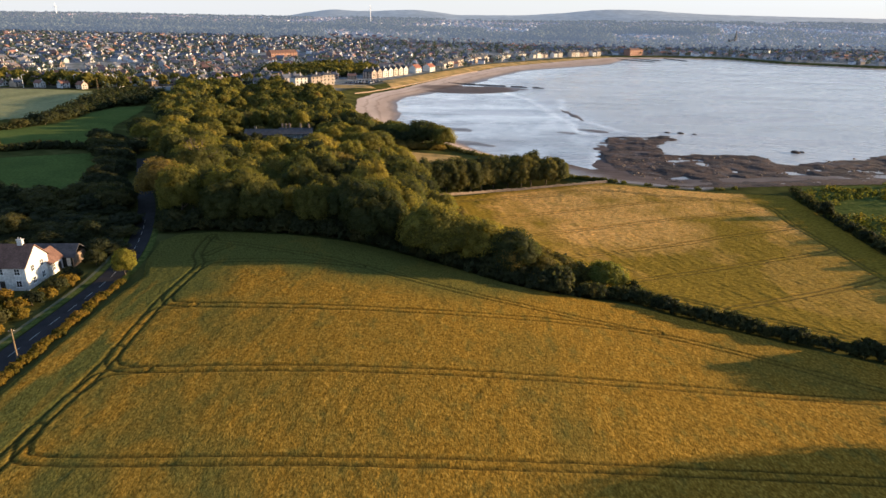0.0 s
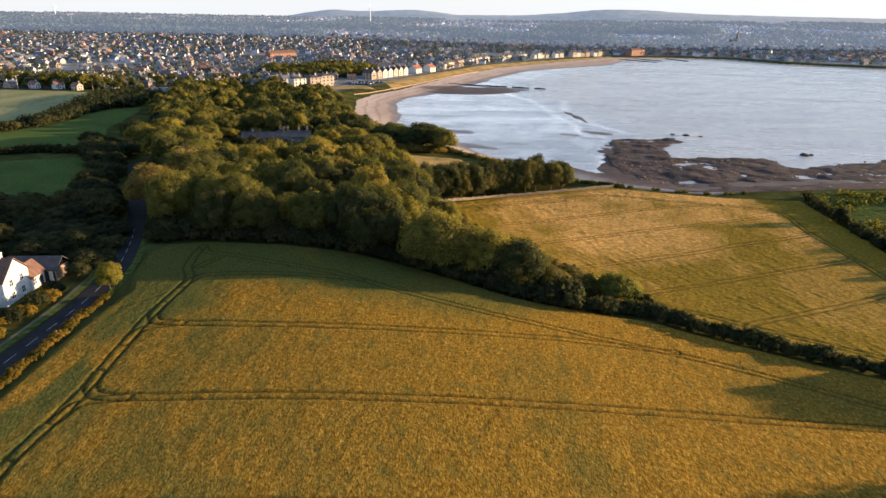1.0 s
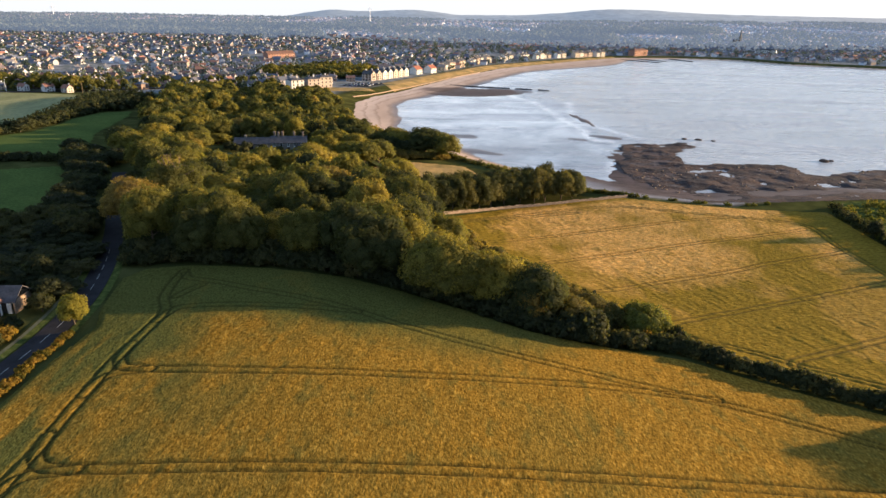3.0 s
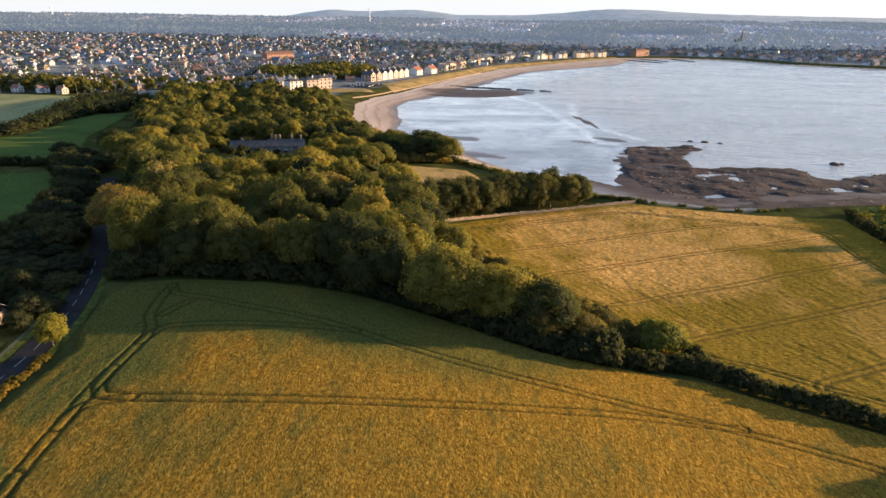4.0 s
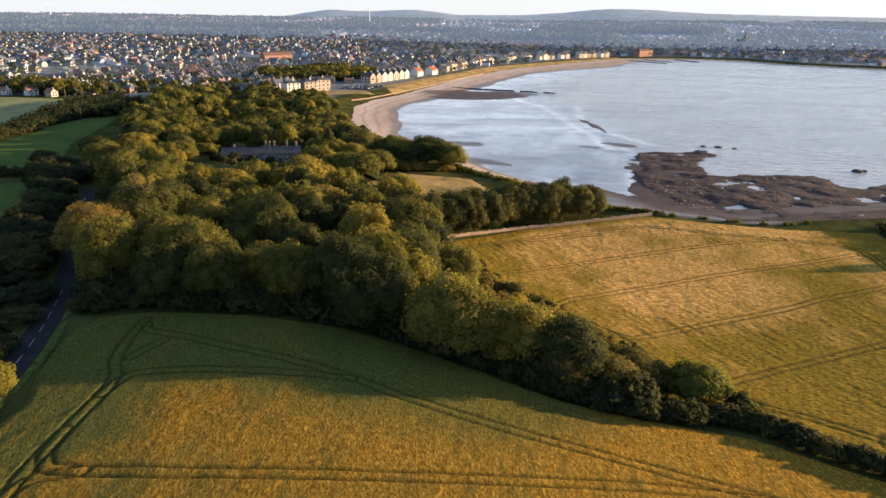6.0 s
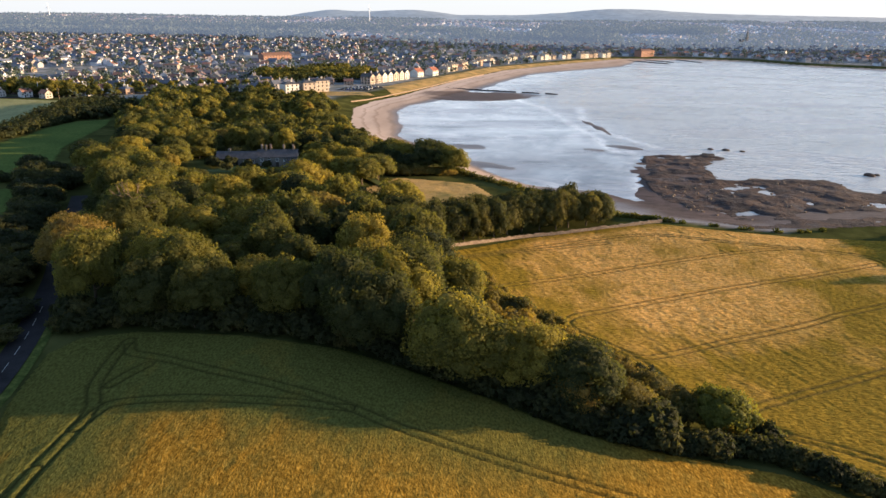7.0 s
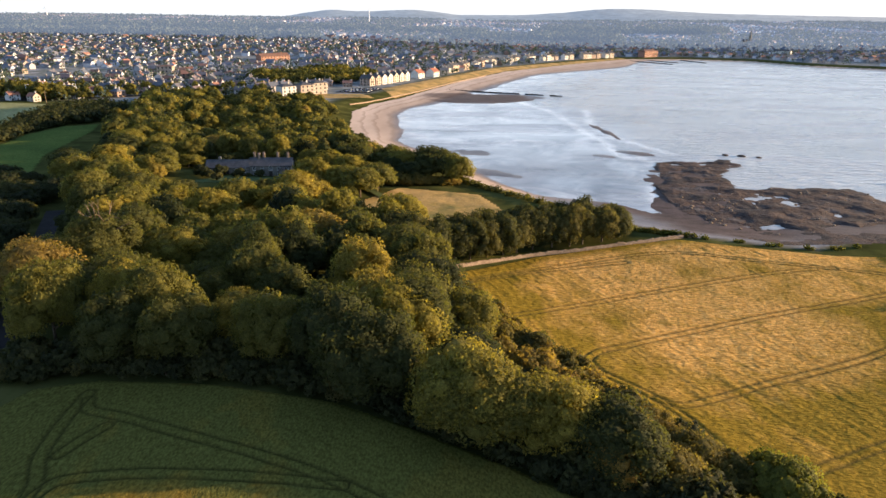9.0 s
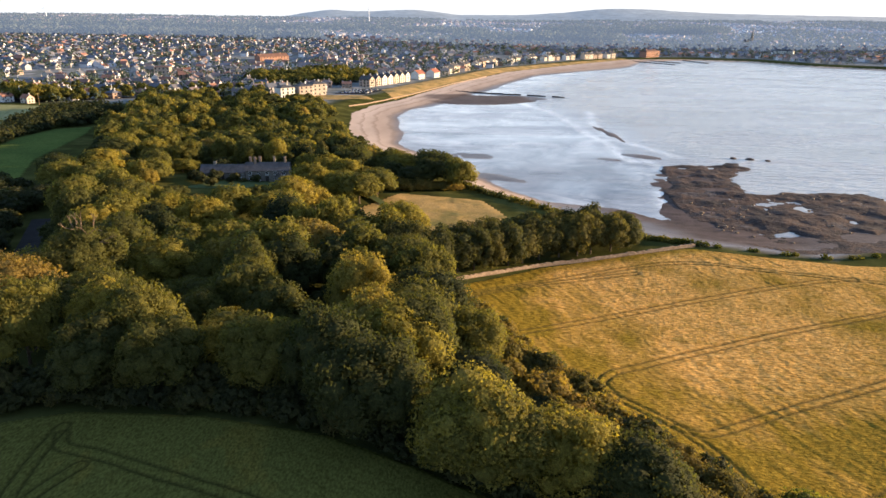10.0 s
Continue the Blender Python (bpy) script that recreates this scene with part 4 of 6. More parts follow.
def clumps(cs, rs, per, size, rng, low=-0.55, flat=0.85, subs=11, core=0.56, mid=None):
    """Foliage on a set of rounded boughs. Without mid each bears smaller tufts; with mid, the crown's heart, a close leafy skin."""
    out_c, out_n = [], []
    sq = np.array([1, 1, flat])
    for c, r in zip(cs, rs):
        if mid is None:
            k = max(3, subs)
            z = 1 - (1 - low) * (np.arange(k) + rng.uniform(0, 1)) / k
            a = np.arange(k) * 2.399 + rng.uniform(0, 6.28)
            d = np.c_[np.sqrt(np.clip(1 - z * z, 0, 1)) * np.cos(a), np.sqrt(np.clip(1 - z * z, 0, 1)) * np.sin(a), z] + rng.normal(0, 0.16, (k, 3))
            n = max(2, per // k)
            ns = np.repeat(d, n, 0)
            m = rng.normal(0, 1, (k * n, 3)) + 1.1 * ns
            m /= np.linalg.norm(m, axis=1)[:, None]
            tuft = np.repeat(rng.uniform(0.24, 0.42, k), n)[:, None]
            p = c + (ns * r * rng.uniform(0.62, 0.82) + m * r * tuft * rng.uniform(0.5, 1.15, k * n)[:, None]) * sq
            nn = 0.55 * m + 0.6 * ns
        else:
            z = rng.uniform(low, 1, per)
            a = rng.uniform(0, 6.283, per)
            d = np.c_[np.sqrt(1 - z * z) * np.cos(a), np.sqrt(1 - z * z) * np.sin(a), z]
            # the skin swells and dips in small knots of leaf
            u, w = rng.uniform(1.8, 3.4, 2)
            knot = np.sin(u * 2.1 * d[:, 0] + 4 * d[:, 2] + 9 * r) * np.sin(w * 2.3 * d[:, 1] - 3 * d[:, 2] + 5 * r)
            p = c + d * (r * (1 + 0.17 * knot + rng.uniform(-0.2, 0.15, per)))[:, None] * sq
            away = p - mid
            nn = 0.6 * d + 0.55 * away / (np.linalg.norm(away, axis=1)[:, None] + 1e-6)
        e = np.linalg.norm((p[:, None, :] - cs[None]) / (rs[None, :, None] * sq), axis=2)
        keep = (e < 0.84).sum(1) == 0
        out_c.append(p[keep])
        out_n.append((nn / np.linalg.norm(nn, axis=1)[:, None])[keep])
    v, f, q = leaf_quads(np.vstack(out_c), np.vstack(out_n), size, rng)
    if not core:
        return v, f, q
    # the dense inside of each bough
    cv = (cs[:, None, :] + BALL_V[None] * (rs * core)[:, None, None] * sq * rng.uniform(0.88, 1.06, (len(cs), len(BALL_V), 1))).reshape(-1, 3)
    cf = (np.arange(len(cs))[:, None, None] * len(BALL_V) + BALL_F[None]).reshape(-1, 3) + len(v)
    return np.vstack([v, cv]), np.vstack([f, cf]), np.vstack([q, np.tile(BALL_V, (len(cs), 1))])


def leaf_mesh(name, v, f, nor, material):
    me = array_mesh(name, v, f, material, True)
    me.normals_split_custom_set_from_vertices(nor.tolist())
    return me


def crown_arrays(rng, r, h, base, count, per, size, shape=0.0):
    """A full rounded crown: many boughs over a lobed dome, with dips between the lobes."""
    z = 1 - 1.38 * (np.arange(count) + 0.5) / count
    a = np.arange(count) * 2.399 + rng.uniform(-0.3, 0.3, count)
    flat = np.sqrt(np.clip(1 - z * z, 0, 1))
    p0, p1 = rng.uniform(0, 6.28, 2)
    lobe = 1 + 0.15 * np.sin(2 * a + p0 + 1.4 * z) + 0.11 * np.sin(3 * a + p1 - 2.0 * z) + rng.uniform(-0.09, 0.09, count)
    taper = 1 - shape * np.clip(z, 0, 1)
    rs = r * rng.uniform(0.24, 0.44, count)
    half = h * 0.52
    mid = np.array([0.0, 0.0, base + h - half])
    cs = mid + np.c_[flat * np.cos(a) * lobe * taper * (r - 0.8 * rs), flat * np.sin(a) * lobe * taper * (r - 0.8 * rs), z * lobe * (half - 0.62 * rs)]
    cs[:, 2] = np.maximum(cs[:, 2], base * 0.5 + rs * 0.6)
    heart = mid - (0, 0, 0.15 * h)
    v, f, q = clumps(cs, rs, per, size, rng, low=-0.7, flat=0.88, core=0.72, mid=heart)
    # the dense shaded inside of the crown
    cv = mid + BALL_V * np.array([0.48 * r, 0.48 * r, 0.55 * half]) * rng.uniform(0.9, 1.05, (len(BALL_V), 1))
    return np.vstack([v, cv]), np.vstack([f, BALL_F + len(v)]), np.vstack([q, BALL_V])


def crown_mesh(name, rng, r, h, base, count, per, size, material, shape=0.0):
    return leaf_mesh(name, *crown_arrays(rng, r, h, base, count, per, size, shape), material)


def trunk_mesh(name, rng, r, tall, limbs, reach, material=None):
    bm = bmesh.new()
    p, rr = Vector((0, 0, -0.4)), r
    bend = Vector((rng.uniform(-0.3, 0.3), rng.uniform(-0.3, 0.3), 0))
    for k in range(3):
        q = p + bend * 0.5 + Vector((0, 0, (tall + 0.4) / 3))
        tube(bm, p, q, rr, rr * 0.82, 7)
        p, rr = q, rr * 0.82
    for k in range(limbs):
        a = k * 2.4 + rng.uniform(-0.4, 0.4)
        s = Vector((0, 0, tall * rng.uniform(0.45, 0.95))) + bend
        e = s + Vector((math.cos(a) * reach, math.sin(a) * reach, reach * rng.uniform(0.6, 1.3)))
        m = (s + e) / 2 + Vector((0, 0, -0.1 * reach))
        tube(bm, s, m, r * 0.42, r * 0.28, 5)
        tube(bm, m, e, r * 0.28, r * 0.1, 5)
    return bm


def make_tree(name, seed, r, h, base, count, per, size, material, shape=0.0, trunk_r=0.35):
    """One tree at the origin: an empty with trunk and crown."""
    rng = np.random.default_rng(seed)
    root = new(name)
    part("trunk", trunk_mesh("trunk", rng, trunk_r, base + h * 0.4, 5, r * 0.55), M_BARK, root)
    part("crown", crown_mesh("crown", rng, r, h, base, count, per, size, material, shape), None, root)
    return root


# broadleaf trees stand 12 m high before scaling
PROTOS = [make_tree("broadleaf_tree", 100 + k, 6.0 + 0.3 * (k % 3), 10.6, 1.2 + 0.4 * (k % 2), 28 + 2 * k, 520, 0.2, M_LEAF) for k in range(6)]
SMALLS = [make_tree("broadleaf_tree", 200 + k, 6.0 + 0.3 * (k % 3), 10.8, 1.0, 22 + k, 230, 0.33, M_LEAF) for k in range(4)]
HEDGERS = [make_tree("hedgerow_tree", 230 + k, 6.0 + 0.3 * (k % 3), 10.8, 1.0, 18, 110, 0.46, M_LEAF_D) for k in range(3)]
PINES = [make_tree("pine_tree", 300 + k, 3.4, 5.4, 6.6, 16, 110, 0.32, M_PINE, 0.15, 0.3) for k in range(2)]
BUSHES = [make_tree("shrub", 400 + k, 1.7, 1.9, 0.1, 10, 90, 0.2, M_HEDGE, 0.0, 0.08) for k in range(3)]
ROWERS = [make_tree("row_tree", 470 + k, 5.8 + 0.3 * k, 11.6, 0.1, 30, 300, 0.26, M_AVENUE) for k in range(3)]
THICKS = [make_tree("shrub", 480 + k, 2.4, 2.6, 0.1, 16, 150, 0.19, M_THICKET, 0.0, 0.08) for k in range(3)]
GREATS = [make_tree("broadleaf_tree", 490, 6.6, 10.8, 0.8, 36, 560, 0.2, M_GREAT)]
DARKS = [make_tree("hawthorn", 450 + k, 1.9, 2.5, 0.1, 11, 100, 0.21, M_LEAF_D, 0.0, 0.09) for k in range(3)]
used = set()


def plant(protos, x, y, scale, tall=1.0, label="", category="tree", group=""):
    p = protos[int(RNG.integers(len(protos)))]
    m = pose(x, y, height(x, y) - 0.15, 0, 0, float(RNG.uniform(0, 360)))
    if p not in used:
        used.add(p)
        ob = p
        ob.matrix_basis = m
    else:
        ob = copy_thing(p, m)
    ob.scale = (scale, scale, scale * tall)
    return tagged(ob, label, category, group)


def scatter(poly, gap, rng, keep_out=(), jit=0.28):
    """Points no nearer to each other than about gap, inside an outline."""
    q = np.asarray(poly, float)
    xs = np.arange(q[:, 0].min(), q[:, 0].max(), gap)
    ys = np.arange(q[:, 1].min(), q[:, 1].max(), gap * 0.87)
    xx, yy = np.meshgrid(xs, ys)
    xx = xx + (np.arange(len(ys)) % 2)[:, None] * gap / 2 + rng.uniform(-jit, jit, xx.shape) * gap
    yy = yy + rng.uniform(-jit, jit, yy.shape) * gap
    ok = inside(poly, xx, yy)
    for k in keep_out:
        ok &= ~inside(k, xx, yy)
    return list(zip(xx[ok].tolist(), yy[ok].tolist()))


WOOD = [(-80, 170), (-64, 172), (-45, 172), (-27, 169), (-14, 163), (1, 155), (14, 148), (25, 144.5), (29, 150), (27, 160), (22, 171), (15, 184), (6, 197), (-4, 212), (-12, 232), (-22, 241), (18, 265), (51, 279), (52, 286), (42, 290), (24, 314), (2, 336),
        (-20, 372), (-46, 412), (-68, 444), (-84, 498), (-92, 560), (-112, 592), (-150, 600), (-228, 590), (-210, 522), (-193, 444), (-168, 370), (-160, 345), (-146, 300), (-117, 254), (-97, 213), (-86, 185)]
GLADE = [(-50, 262), (-28, 262), (-8, 274), (14, 284), (30, 291), (44, 297), (24, 322), (4, 342), (-8, 334), (-28, 334), (-46, 302)]
MANOR_GAP = [(-110, 308), (-84, 294), (-62, 316), (-62, 354), (-114, 350), (-114, 322)]


WEST_EDGE = np.array([(-90, 190), (-117, 254), (-146, 300), (-168, 370), (-193, 444), (-210, 522)], float)
HOLLOWS = [(-70, 205, 8, 5), (-57, 192, 8, 4), (-30, 194, 8, 5), (-72, 232, 8, 4), (-94, 298, 17, 9.0), (-30, 183, 8, 9), (-62, 198, 9, 8), (-38, 206, 8, 6), (-92, 176, 7, 5), (-60, 250, 12, 5)]


def canopy(x, y):
    """How high over the near field the tree tops reach: tall along the crest, hollows within, falling to the barley and the shore."""
    t = float(np.interp(y, (140, 160, 182, 205, 232, 262, 300, 345, 420, 600), (10.0, 12.2, 13.2, 11.5, 8.5, 6.5, 2.5, 0.5, -0.5, -1.0)))
    if x > -22 and y > 236:
        return 3.0
    e = float(np.interp(y, (150, 156, 160, 175, 190, 235), (9, 4, -4, -9, -15, -18)))
    t -= (0.95 if y < 236 else 0.0) * max(0.0, x - e)
    for hx0, hy0, hr, hd in HOLLOWS:
        t -= hd * math.exp(-((x - hx0) ** 2 + (y - hy0) ** 2) / hr ** 2)
    west = float(line_dist(WEST_EDGE, np.array([x]), np.array([y]))[0])
    t += 4.5 * float(smooth(45, 10, west)) * float(smooth(225, 270, y))
    if y > 325:
        t = min(t, -7.0 + 0.34 * max(0.0, float(shore_dist(np.array([x]), np.array([y]))[0]) - 4.0))
    return t + (2.4 if y < 260 else 4.0 if y < 330 else 2.0) * float(fbm(np.array([x / 17]), np.array([y / 17]), 19, 2)[0])


near_wood = [q for q in scatter(WOOD, 11.4, RNG, (GLADE, MANOR_GAP), 0.34) if line_dist(ROAD, np.array([q[0]]), np.array([q[1]]))[0] > 5.2 and not (q[0] > -20 and q[1] > 236 and q[1] < 300)]
close = [p for p in near_wood if p[1] < 285]
for x, y in close:
    z0 = height(x, y)
    tall = float(np.clip(canopy(x, y) + float(RNG.choice((-4.2, -1.0, 0.6, 2.4))) + RNG.uniform(-0.6, 0.6) - z0, 4.2, 16.5))
    e = poly_depth(WOOD, np.array([x]), np.array([y]))[0]
    if e < 3:
        tall *= 0.92
    wide = RNG.uniform(0.84, 1.18) * float(np.clip(tall / 10.5, 0.66, 1.15))
    pine = y > 245 and x < -20 and RNG.uniform() < 0.08
    plant(PINES if pine else PROTOS if (y < 218 or x > -24) else SMALLS, x, y, wide, tall / 12.0 / wide, "tall dark pine among the wood's broadleaves" if pine else "full-crowned olive-green broadleaf tree of the wood", "tree", "trees of the wood")
for x, y in ((-62, 352), (-66, 372), (-58, 390), (-72, 400), (-55, 366), (-50, 380), (-64, 360), (-70, 384), (-60, 376)):
    plant(PINES, x, y, RNG.uniform(0.8, 1.0), RNG.uniform(0.95, 1.2), "tall dark pine above the beach", "tree", "pines")
for x, y, w, t in ((-96, 362, 0.95, 13.5), (-84, 364, 1.0, 14.0), (-108, 366, 0.9, 12.5), (-74, 368, 0.85, 12.0), (-120, 356, 0.9, 11.5), (-100, 376, 0.9, 12.5)):
    plant(SMALLS, x, y, w, t / 12.0 / w, "tall broadleaf tree standing behind the manor", "tree", "trees behind the manor")
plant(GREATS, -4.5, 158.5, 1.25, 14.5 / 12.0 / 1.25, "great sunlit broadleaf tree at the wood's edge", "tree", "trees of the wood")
CORNERS = [make_tree("broadleaf_tree", 530 + k, 6.2, 10.8, 0.5, 28, 380, 0.22, M_THICKET) for k in range(2)]
for x, y, w, t in ((23, 150, 0.75, 7.8), (29, 156, 0.7, 6.6), (17, 158, 0.85, 9.0), (25, 162, 0.7, 6.4), (15, 150, 0.75, 9.4)):
    plant(CORNERS, x, y, w, t / 12.0 / w, "lower rounded tree at the corner of the wood", "tree", "trees of the wood")
# the avenue behind the field wall, two staggered lines
AVENUE = np.array([(-24, 239), (-8, 248), (2, 255), (17, 264.5), (34, 271), (52, 278)], float)
al = np.r_[0, np.cumsum(np.hypot(*np.diff(AVENUE, axis=0).T))]
for row in range(2):
    for s in np.arange(2 + 2.9 * row, al[-1], 6.0):
        x, y = float(np.interp(s, al, AVENUE[:, 0])) - 3.2 * row + RNG.uniform(-0.7, 0.7), float(np.interp(s, al, AVENUE[:, 1])) + 5.6 * row + RNG.uniform(-0.7, 0.7)
        tall = RNG.uniform(11.0, 13.6) * (0.8 if s > al[-1] - 10 else 1.0)
        w = RNG.uniform(0.8, 0.98)
        plant(ROWERS, x, y, w, tall / 12.0 / w, "tall dark broadleaf tree in a row behind the stone wall", "tree", "row of trees by the wall")
# thicket sloping from the wood down to the barley
for x, y in scatter([(20, 146), (34, 150), (30, 160), (26, 170), (20, 182), (12, 194), (4, 206), (-3, 218), (-9, 234), (-18, 236), (-10, 210), (0, 190), (10, 172), (16, 158)], 4.6, RNG):
    s = RNG.uniform(1.1, 2.2)
    plant(THICKS if RNG.uniform() < 0.85 else DARKS, x, y, s, RNG.uniform(0.8, 1.05), "rounded bush of the thicket beside the barley", "shrub", "thicket beside the barley")
# bushes along the edge of the wood, down to the ground
for line in ([(-78, 167), (-64, 169.5), (-45, 169.5), (-26, 166.5), (-13, 161), (2, 153), (15, 146), (27, 142)],):
    c = curve_points(line, 6)
    for x, y in c:
        plant(DARKS, x + RNG.uniform(-0.8, 0.8), y + 3.6 + RNG.uniform(-0.8, 0.8), RNG.uniform(1.5, 2.3), 1.0, "taller dark bush within the wood's edge", "shrub", "bushes of the wood's edge")
        plant(DARKS, x + RNG.uniform(-0.8, 0.8), y + RNG.uniform(-0.5, 1.1), RNG.uniform(1.1, 1.8), 1.0, "dark bush at the foot of the wood's edge", "shrub", "bushes of the wood's edge")


def wood_mass(name, pts, tall_fn, r, material, seed, per=26, size=0.8, label="", category="woodland", k=7, core=0.55):
    """A wood as one mesh of leafy clumps on unevenly tall crowns."""
    rng = np.random.default_rng(seed)
    vs, fs, ns, n = [], [], [], 0
    P = np.asarray(pts, float)
    zs = relief(P[:, 0], P[:, 1])[0]
    for (px, py), pz in zip(P, zs):
        hh = tall_fn(px, py, pz, rng)
        rr = r * rng.uniform(0.75, 1.25) * (min(1.2, 0.55 + hh / 18) if k == 5 and r > 6 else 1.0)
        th = np.arange(k) * 2.399 + rng.uniform(0, 6.28)
        up = (np.arange(k) + 0.6) / k
        rad = rr * np.sqrt(1 - (up * 0.95) ** 2) * (rng.uniform(0.4, 0.75, k) if core else rng.uniform(0.55, 0.95, k))
        cs = np.c_[px + rad * np.cos(th), py + rad * np.sin(th), pz + hh * (0.2 + 0.66 * up)]
        v, f, q = clumps(cs, rr * rng.uniform(*((0.52, 0.74) if core else (0.42, 0.64)), k), per, size, rng, subs=max(3, min(9, per // 6)), core=core)
        vs.append(v)
        fs.append(f + n)
        ns.append(q)
        n += len(v)
    return tagged(part(name, leaf_mesh(name, np.vstack(vs), np.vstack(fs), np.vstack(ns), material)), label, category, kind="stuff")


north = [q for q in scatter(WOOD, 12.6, RNG, (GLADE, MANOR_GAP), 0.36) if q[1] >= 285 and not (q[0] > -20 and q[1] < 300) and line_dist(ROAD, np.array([q[0]]), np.array([q[1]]))[0] > 2.6]
LIGHT = [crown_arrays(np.random.default_rng(250 + k), 6.0 + 0.4 * k, 10.8, 1.0, 16 + k, 80, 0.66) for k in range(4)]


def crowns_mass(name, pts, tall_fn, wide_fn, material, seed, label, category="woodland"):
    """Many whole crowns, each turned and stretched on its own, joined into one mesh."""
    rng = np.random.default_rng(seed)
    vs, fs, ns, n = [], [], [], 0
    P = np.asarray(pts, float)
    for (px, py), pz in zip(P, relief(P[:, 0], P[:, 1])[0]):
        v, f, q = LIGHT[int(rng.integers(len(LIGHT)))]
        tall = tall_fn(px, py, pz, rng)
        wide = wide_fn(tall, rng)
        a = rng.uniform(0, 6.283)
        rot = np.array([[math.cos(a), math.sin(a), 0], [-math.sin(a), math.cos(a), 0], [0, 0, 1]])
        size = np.array([wide, wide * rng.uniform(0.85, 1.15), tall / 12.0])
        vs.append((v * size) @ rot + (px, py, pz - 0.3))
        m = (q / size) @ rot
        ns.append(m / np.linalg.norm(m, axis=1)[:, None])
        fs.append(f + n)
        n += len(v)
    return tagged(part(name, leaf_mesh(name, np.vstack(vs), np.vstack(fs), np.vstack(ns), material)), label, category, kind="stuff")


crowns_mass("woodland", [q for q in north if q[1] >= 385], lambda x, y, z, g: float(np.clip(canopy(x, y) + g.uniform(-2.6, 3.0) - z, 2.6, 14.5)), lambda t, g: g.uniform(0.85, 1.35) * min(1.1, max(0.7, t / 10.5)), M_LEAF_S, 5, "olive-green broadleaf woodland behind the beach")
for x, y in [q for q in north if q[1] < 385]:
    tall = float(np.clip(canopy(x, y) + RNG.uniform(-2.4, 2.6) - height(x, y), 3, 14.5))
    wide = RNG.uniform(0.9, 1.25) * float(np.clip(tall / 10.5, 0.7, 1.1))
    plant(SMALLS, x, y, wide, tall / 12.0 / wide, "broad olive-green tree of the wood behind the beach", "tree", "trees of the wood")

# hedge between the two crops, and the low roadside hedge
for x, y in curve_points([(28, 141.5), (44, 143), (56, 134.5), (72, 125.5), (90, 117), (124, 102)], 17):
    plant(DARKS, x + RNG.uniform(-0.5, 0.5), y + RNG.uniform(-0.5, 0.5), RNG.uniform(0.8, 1.45), 1.0, "dark hawthorn bush of the hedge between crops", "shrub", "hedge between the crops")
CORNER = [make_tree("hedge_tree", 520, 5.0, 6.4, 0.3, 26, 260, 0.2, M_CORNER, 0.0, 0.16)]
plant(CORNER, 39.6, 151.2, 1.0, 1.0, "bushy green hedge tree at the corner of the thicket", "tree")
for x, y, s in ((45.6, 147.6, 1.3), (33.5, 152.6, 1.6)):
    plant(DARKS, x, y, s, 1.0, "dark shrub at the hedge corner", "shrub")
for y in np.arange(40, 132, 1.2):
    plant(BUSHES, -72.6 + RNG.uniform(-0.35, 0.35), y, RNG.uniform(0.45, 0.78), 0.95, "low golden-green roadside hedge shrub", "shrub", "roadside hedge")
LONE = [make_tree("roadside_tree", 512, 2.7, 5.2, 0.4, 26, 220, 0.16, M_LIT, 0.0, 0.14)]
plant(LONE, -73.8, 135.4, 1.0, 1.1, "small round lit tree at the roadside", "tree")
# hedge trees beyond the near field's right edge, known by their long shadows
for x, y, s, t in ((106, 117, 0.85, 1.12), (116, 113, 0.9, 1.12), (100, 118.5, 0.7, 1.0), (110, 97, 0.7, 0.95), (99, 82, 1.25, 1.15), (108, 78, 1.2, 1.2), (114, 70, 1.2, 1.2), (101, 70, 1.1, 1.1)):
    plant(PROTOS, x, y, s, t, "hedgerow tree casting a long shadow over the wheat", "tree", "hedgerow trees")
for x, y, w, t in ((139.5, 232, 0.5, 6.4), (138, 204, 0.4, 4.2), (137, 193, 0.42, 4.5), (136, 180, 0.42, 4.6), (134.5, 168, 0.4, 4.7), (133.5, 157, 0.42, 4.6)):
    plant(HEDGERS, x, y, w, t / 12.0 / w, "small dark tree standing in the barley hedge", "tree", "trees in the barley hedge")
# trees west of the road and round the white house
WEST = [(-84, 141), (-92, 152), (-118, 150), (-150, 170), (-152, 196), (-112, 190), (-104, 205), (-118, 236), (-134, 262), (-148, 290), (-140, 298), (-128, 272), (-112, 238), (-98, 208), (-88, 180), (-82, 158)]
for x, y in scatter(WEST, 7.8, RNG):
    if line_dist(ROAD, np.array([x]), np.array([y]))[0] < (5.0 if y < 160 else 3.4):
        continue
    t = RNG.uniform(3.6, 6.6) if y > 180 else RNG.uniform(2.4, 3.8)
    w = RNG.uniform(0.6, 0.85)
    plant(HEDGERS, x, y, w, t / 12.0 / w, "dense dark broadleaf tree beside the lane", "tree", "trees west of the road")
for x, y in scatter([(-96, 184), (-111, 214), (-135, 265), (-153, 302), (-166, 302), (-152, 270), (-137, 247), (-116, 194), (-106, 180)], 6.4, RNG, (), 0.34):
    if line_dist(ROAD, np.array([x]), np.array([y]))[0] < 3.6:
        continue
    w, t = RNG.uniform(0.6, 0.85), RNG.uniform(4.4, 7.4)
    plant(HEDGERS, x, y, w, t / 12.0 / w, "dense dark tree between lane and pasture", "tree", "trees between lane and pasture")
for x, y, w, t in ((-114, 159, 0.62, 6.6), (-92, 156, 0.5, 6.2), (-86, 147.5, 0.5, 4.6), (-83.5, 141, 0.42, 4.0), (-101, 152, 0.6, 4.4), (-106, 142, 0.6, 5.2)):
    plant(HEDGERS, x, y, w, t / 12.0 / w, "dark garden tree behind the white house", "tree", "trees round the house")
